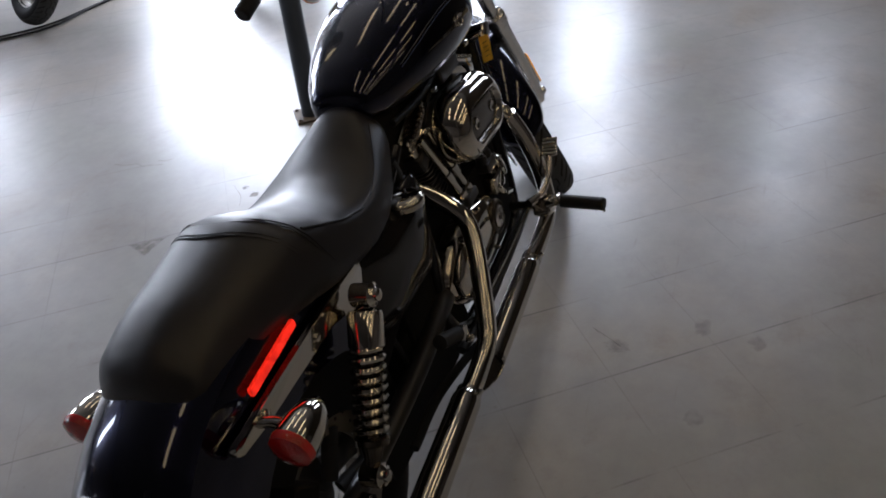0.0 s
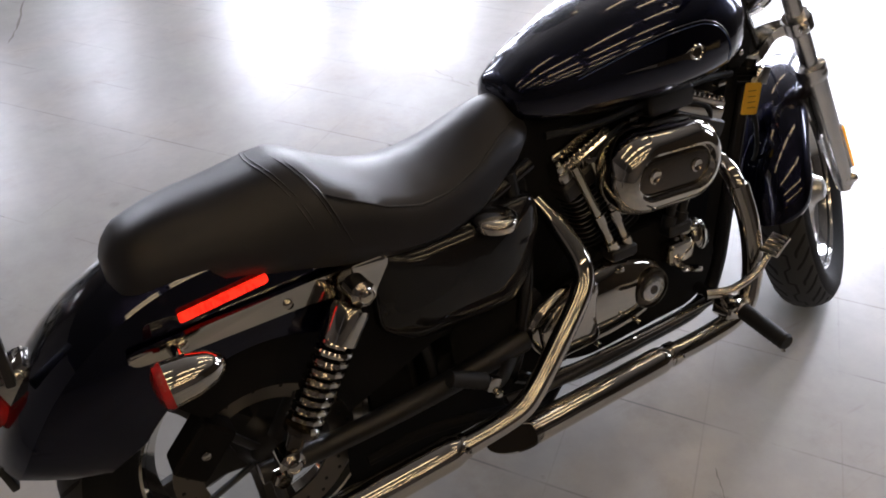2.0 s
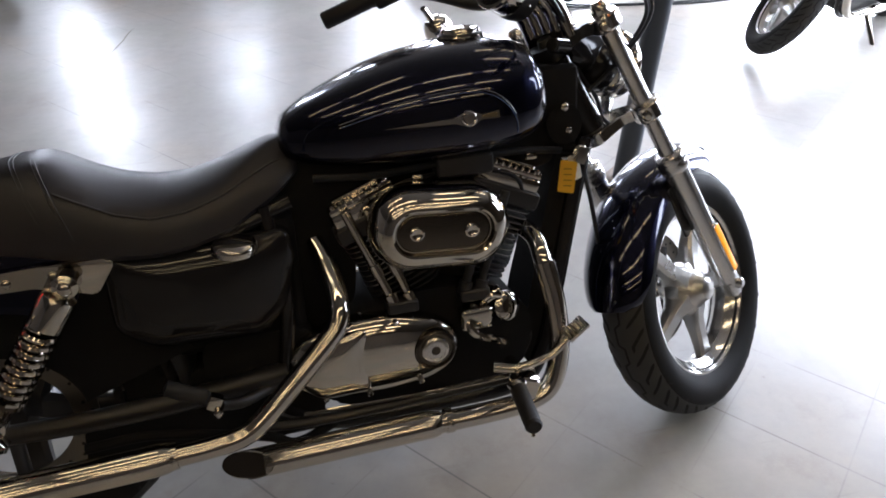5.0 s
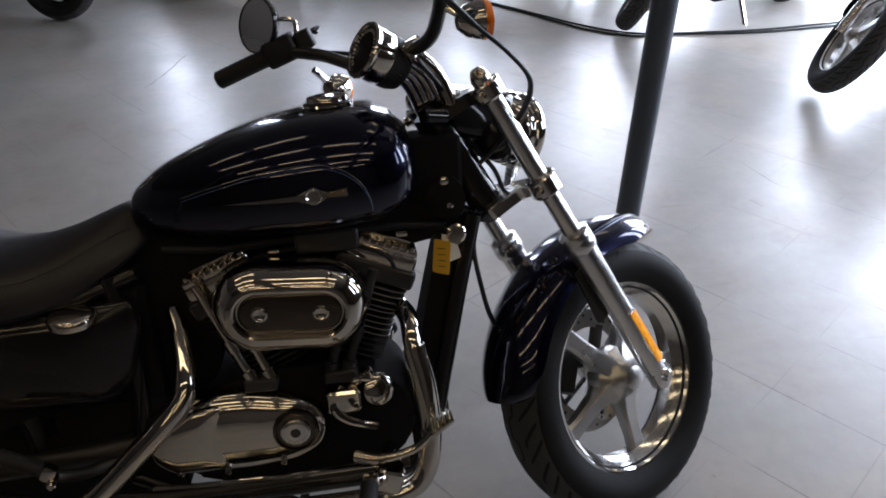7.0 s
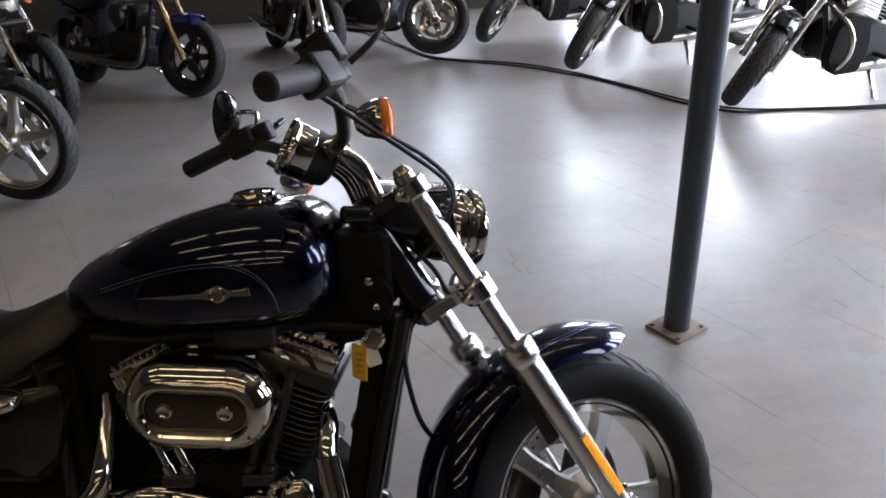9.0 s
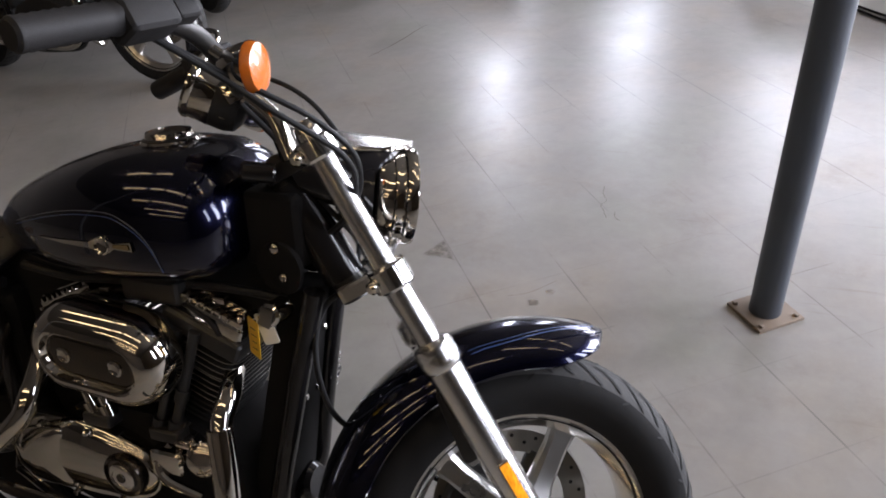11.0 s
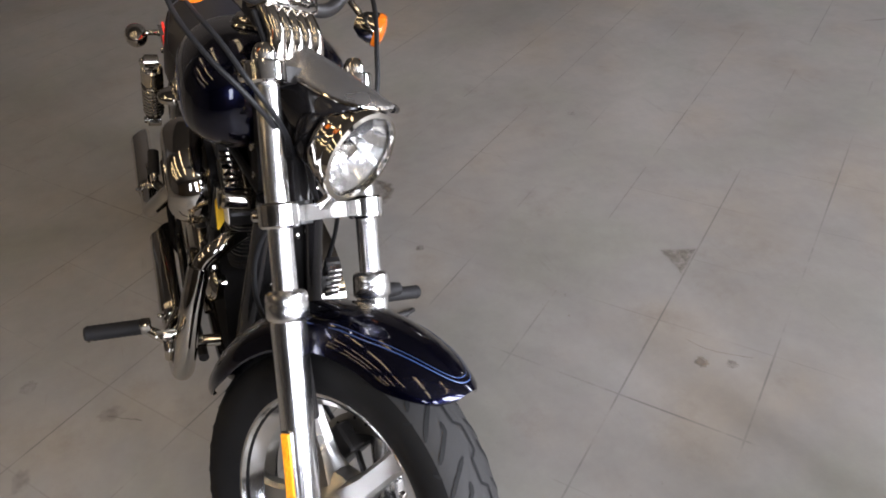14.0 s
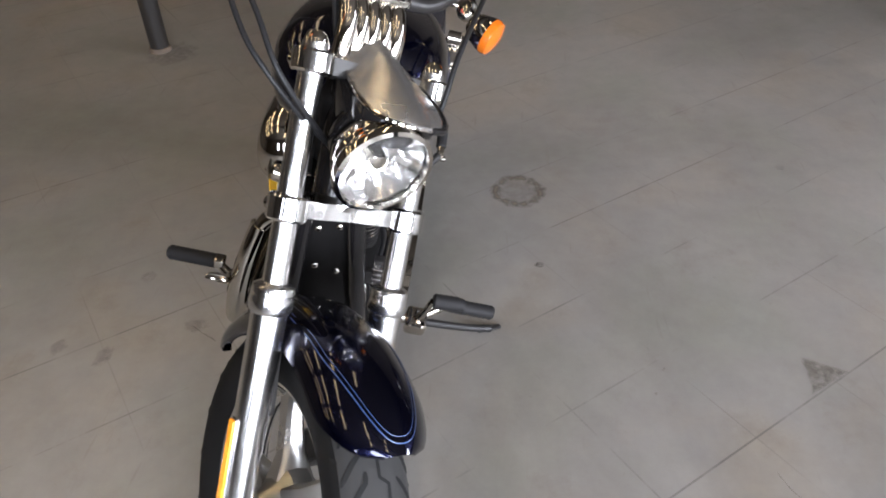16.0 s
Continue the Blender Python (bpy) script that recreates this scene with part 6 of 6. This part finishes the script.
crack([(0.80, -0.46), (0.83, -0.42), (0.858, -0.374)], 0.0035, 7)
crack([(1.42, 1.51), (1.40, 1.56), (1.385, 1.60), (1.40, 1.63), (1.38, 1.68), (1.375, 1.74)], 0.0033, 1)
crack([(1.47, 1.50), (1.45, 1.52), (1.44, 1.56)], 0.0033, 2)
crack([(-0.22, 3.01), (-0.15, 3.25), (-0.08, 3.62)], 0.0095, 3)
crack([(2.65, 1.60), (2.70, 1.37), (2.74, 1.32)], 0.0033, 4)
crack([(2.52, 1.25), (2.54, 1.22), (2.55, 1.19)], 0.0044, 5)
crack([(1.20, 1.00), (1.26, 1.03), (1.33, 1.11)], 0.0022, 6)
ring = bmesh.new()
rnd = random.Random(5)
fade_ = ring.verts.layers.float.new("fade")
a_, b_, c_ = [], [], []
for k in range(32):
    a = 2 * math.pi * k / 32
    r0, r1 = 0.056 * (0.94 + 0.12 * rnd.random()), 0.100 * (0.94 + 0.12 * rnd.random())
    a_.append(ring.verts.new((0.108 + r0 * math.cos(a), 0.445 + r0 * math.sin(a), 0.0012)))
    b_.append(ring.verts.new((0.108 + r1 * math.cos(a), 0.445 + r1 * math.sin(a), 0.0012)))
    rm = (r0 + r1) / 2
    c_.append(ring.verts.new((0.108 + rm * math.cos(a), 0.445 + rm * math.sin(a), 0.0012)))
    a_[-1][fade_], c_[-1][fade_], b_[-1][fade_] = 0.3, 1.4, 0.0
for k in range(32):
    j = (k + 1) % 32
    ring.faces.new((a_[k], a_[j], c_[j], c_[k]))
    ring.faces.new((c_[k], c_[j], b_[j], b_[k]))
ring.faces.new(a_)
tagged(part("floor_stain", ring, M_STAIN, smooth=False), "dark ring shaped stain on the concrete", "floor stain")

# power cable across the floor
cable_pts = [(-0.6, 7.6), (-0.15, 6.99), (0.35, 6.15), (0.74, 5.52), (1.44, 5.08), (1.88, 4.69), (2.25, 4.22), (2.55, 3.74), (2.83, 3.50), (3.18, 3.49), (3.70, 3.44), (4.6, 3.50), (6.0, 3.4)]
for off, wob, nm in ((0.0, 0.0, "power cable"), (0.045, 0.03, "power cable")):
    line = [(x + off * 0.6, y + off + wob * math.sin(i * 1.9), 0.008) for i, (x, y) in enumerate(cable_pts)]
    tagged(part("power_cable", tube(line, 0.007, 8, 6), M_CABLE), "black power cable lying across the concrete", "cable", "floor cables")

# ---------------------------------------------------------------- parked motorcycles behind


def parked_bike(at, heading, lean, paint, label, rim_mat, steer=0.0, bars=True, guard=False, tyre_w=0.12, sport=False, front_r=0.31, tyre_side=0.100):
    """A plainer motorcycle: x ahead, rear axle at the origin; front wheel 1.5 m ahead."""
    root = new("parked_motorcycle")
    root.matrix_basis = pose(at[0], at[1], 0, 0, 0, heading) @ pose(-1.5, 0, 0, -lean)
    tagged(root, label, "motorcycle", "parked motorcycles")
    rk = radians(26 if sport else 30)
    a = V(-math.sin(rk), 0, math.cos(rk))
    n = V(math.cos(rk), 0, math.sin(rk))
    st = radians(steer)
    l = V(0, 1, 0) * math.cos(st) - n * math.sin(st)
    f = n * math.cos(st) + V(0, 1, 0) * math.sin(st)
    fm = Matrix.Translation((1.24, 0, 0.74)) @ Matrix((f, l, a)).transposed().to_4x4()
    wheel(root, "front_wheel", V(0.05, 0, front_r - 0.81), fm, front_r, tyre_w, front_r - tyre_side, rim_mat, rim_mat, 5, 1, 0.145, 0.4, "alloy front wheel rim")
    wheel(root, "rear_wheel", V(0, 0, 0.315), Matrix(), 0.315, 0.15, 0.205, M_SATIN, rim_mat, 5, -1, 0.13, 0.2, "alloy rear wheel rim")
    for s in (-1, 1):
        leg = part("fork_leg", tube([(0.05, s * 0.10, -0.52), (0.05, s * 0.10, -0.12), (0.05, s * 0.10, -0.115), (0.05, s * 0.10, 0.24)], [0.025, 0.027, 0.02, 0.02], 16, 0), (M_GOLD if paint is M_BLUEBIKE else M_SATIN) if sport else M_ALU, root, "fork leg", m=fm)
        part("grip", tube([(-0.03, s * 0.28, 0.37), (-0.10, s * 0.38, 0.36)], 0.018, 12, 0), M_RUBBER, root, "black grip", m=fm)
        part("mirror", lathe([(0, -0.02), (0.03, -0.016), (0.05, 0), (0, 0.003)], 20, fm @ axis_to((0.0, s * 0.33, 0.55), (-1, 0, 0.3))), M_BLACK, root, "black mirror")
        part("mirror_stalk", tube([(0.0, s * 0.24, 0.38), (0.02, s * 0.29, 0.46), (0.01, s * 0.33, 0.55)], 0.005, 8), M_CHROME, root, m=fm)
        part("turn_signal", lathe([(0, -0.04), (0.02, -0.03), (0.028, 0.0), (0.02, 0.015), (0, 0.018)], 18, fm @ axis_to((0.06, s * 0.19, 0.15), (0.88, 0, -0.47))), M_AMBER, root, "amber turn signal")
        part("frame_tube", tube([(1.18, s * 0.04, 0.76), (1.10, s * 0.09, 0.45), (1.06, s * 0.11, 0.26), (0.9, s * 0.12, 0.20), (0.5, s * 0.12, 0.22), (0.42, s * 0.11, 0.55), (0.1, s * 0.12, 0.62)], 0.017, 12), M_BLACK, root, "black frame tube")
        part("exhaust_pipe", tube([(1.0, s * 0.05, 0.52), (1.1, s * 0.13, 0.42), (1.05, s * 0.17, 0.26), (0.8, s * 0.18, 0.24), (0.3, s * 0.20, 0.27), (-0.2, s * 0.20, 0.30)], [0.022, 0.022, 0.024, 0.03, 0.045, 0.045], 14), M_CHROME if not (sport or guard) else M_STEEL, root, "exhaust pipe")
        part("foot_peg", tube([(0.72, s * 0.14, 0.30), (0.70, s * 0.33, 0.31)], 0.014, 10, 0), M_RUBBER, root, "black foot peg")
        if guard:
            part("crash_bar", tube([(1.14, s * 0.05, 0.66), (1.12, s * 0.26, 0.56), (1.10, s * 0.30, 0.42), (1.08, s * 0.22, 0.28), (1.06, s * 0.10, 0.24)], 0.015, 12), M_CHROME, root, "chrome crash bar")
            out = rounded([(0.90, 0.24), (0.88, 0.40), (0.94, 0.58), (1.08, 0.62), (1.16, 0.56), (1.17, 0.36), (1.10, 0.24)], 0.04, 4)
            part("lower_fairing", prism(out, 0.07, on_side(-0.16 if s < 0 else 0.23), 0.02, 3), M_MATTBLACK, root, "dark lower leg fairing")
    if bars:
        part("handlebar", tube([(-0.10, -0.38, 0.36), (-0.02, -0.27, 0.37), (0.03, -0.12, 0.31), (0.03, 0.12, 0.31), (-0.02, 0.27, 0.37), (-0.10, 0.38, 0.36)], 0.012, 12), M_CHROME, root, "chrome handlebar", m=fm)
    for r0 in (0.0, 0.21):
        part("fork_yoke", box(0.07, 0.25, 0.03, fm @ Matrix.Translation((0.035, 0, r0)), 0.008), M_SATIN, root)
    part("headlight", lathe([(0, -0.10), (0.05, -0.08), (0.082, -0.03), (0.088, 0.0), (0.082, 0.01), (0.05, 0.022), (0, 0.028)], 32, fm @ axis_to((0.16, 0, 0.12), (0.88, 0, -0.47))), M_CHROME, root, "chrome headlight")
    ff = part("front_fender", fender_mesh(front_r + 0.035, 0.085, 40, 165 if not sport else 140, 0.05, taper0=0.5, taper1=0.6), paint, root, "painted front mudguard", m=fm @ Matrix.Translation((0.05, 0, front_r - 0.81)))
    part("rear_fender", fender_mesh(0.40, 0.12, 168, 60, 0.10, taper0=0.7), paint, root, "painted rear mudguard", m=Matrix.Translation((0, 0, 0.315)))
    secs = []
    for u, top, bot, hw in ((0.50, 0.80, 0.76, 0.03), (0.53, 0.85, 0.74, 0.08), (0.65, 0.90, 0.73, 0.13), (0.85, 0.96, 0.73, 0.17), (1.0, 0.965, 0.75, 0.165), (1.09, 0.93, 0.78, 0.11), (1.11, 0.88, 0.82, 0.05)):
        secs.append([(u, hw * math.copysign(abs(math.cos(t)) ** 0.75, math.cos(t)), (top + bot) / 2 + (top - bot) / 2 * math.copysign(abs(math.sin(t)) ** 0.8, math.sin(t))) for t in (2 * math.pi * k / 24 for k in range(24))])
    part("fuel_tank", loft(secs), paint, root, "painted fuel tank")
    secs = []
    for u, top, bot, hw in ((-0.22, 0.78, 0.72, 0.05), (-0.19, 0.82, 0.70, 0.11), (0.05, 0.83, 0.68, 0.13), (0.15, 0.81, 0.66, 0.15), (0.30, 0.75, 0.64, 0.17), (0.45, 0.77, 0.68, 0.13), (0.55, 0.80, 0.74, 0.07)):
        secs.append([(u, hw * math.copysign(abs(math.cos(t)) ** 0.6, math.cos(t)), (top + bot) / 2 + (top - bot) / 2 * math.copysign(abs(math.sin(t)) ** 0.6, math.sin(t))) for t in (2 * math.pi * k / 20 for k in range(20))])
    part("seat", loft(secs), M_LEATHER, root, "black seat")
    eng = part("engine", prism(rounded([(0.52, 0.24), (0.55, 0.42), (0.75, 0.50), (0.98, 0.48), (1.06, 0.36), (1.0, 0.22), (0.7, 0.20)], 0.05, 4), 0.30, Matrix.Translation((0, 0.15, 0)) @ SIDE, 0.02), M_WRINKLE, root, "black engine case")
    for tilt in (-22, 22):
        cm = Matrix.Translation((0.82, 0, 0.32)) @ Matrix.Rotation(radians(tilt), 4, "Y")
        for k in range(8):
            part("cooling_fin", box(0.15, 0.18, 0.006, cm @ Matrix.Translation((0, 0, 0.18 + 0.02 * k)), 0.002, 1), M_STEEL if not sport else M_WRINKLE, eng)
        part("rocker_cover", box(0.14, 0.18, 0.05, cm @ Matrix.Translation((0, 0, 0.36)), 0.015, 3), M_CHROME if not sport else M_SATIN, eng, "rocker cover")
    part("air_cleaner", lathe([(0, 0.05), (0.06, 0.048), (0.085, 0.035), (0.09, 0.0), (0, 0)], 28, axis_to((0.82, -0.13, 0.62), (0, -1, 0))), M_CHROME if not (sport or guard) else M_SATIN, eng, "round air cleaner")
    part("side_case", box(0.28, 0.22, 0.22, Matrix.Translation((0.36, 0, 0.52)), 0.03, 3), M_SATIN, root, "black side cover")
    part("swingarm", box(0.52, 0.22, 0.05, Matrix.Translation((0.25, 0, 0.31)), 0.01), M_SATIN, root)
    stand_l = part("side_stand", tube([(0.72, 0.14, 0.22), (0.74, 0.24, 0.12), (0.76, 0.24 + 0.02 * lean / 3, 0.19 - 0.0125 * lean)], 0.017, 10), M_CHROME, root, "side stand")
    part("tail_light", box(0.05, 0.11, 0.06, Matrix.Translation((-0.36, 0, 0.55)), 0.012), M_RED, root, "red tail light")
    return root


parked_bike((-1.27, 2.50), -6, 3, M_BLACK, "black motorcycle with a silver alloy front wheel, parked", M_CAST, 4, front_r=0.34, tyre_side=0.070)
parked_bike((-1.85, 3.78), -26, 5, M_BLACK, "black motorcycle with a black front wheel, parked", M_BLACK, -4, front_r=0.34)
parked_bike((-1.14, 4.64), -30, 6, M_BLUEBIKE, "blue sport motorcycle with gold forks, parked", M_BLACK, 14, sport=True)
parked_bike((-0.22, 5.20), -60, 8, M_BLACK, "black cruiser with chrome trim, parked", M_CHROME, 15)
parked_bike((0.70, 5.62), -34, 9, M_GREY, "dark grey cruiser with its bars turned, parked", M_CHROME, 38)
parked_bike((1.30, 6.05), -155, 12, M_BLACK, "black touring motorcycle leaning on its stand", M_STEEL, 44, guard=True)
parked_bike((2.02, 4.82), -156, 12, M_BLACK, "black touring motorcycle with chrome crash bars", M_STEEL, 44, guard=True)
parked_bike((2.90, 3.65), -157, 12, M_BLACK, "black touring motorcycle with chrome crash bars", M_STEEL, 44, guard=True)
parked_bike((3.53, 2.36), -158, 12, M_BLACK, "black cruiser leaning on its stand", M_CAST, 44)
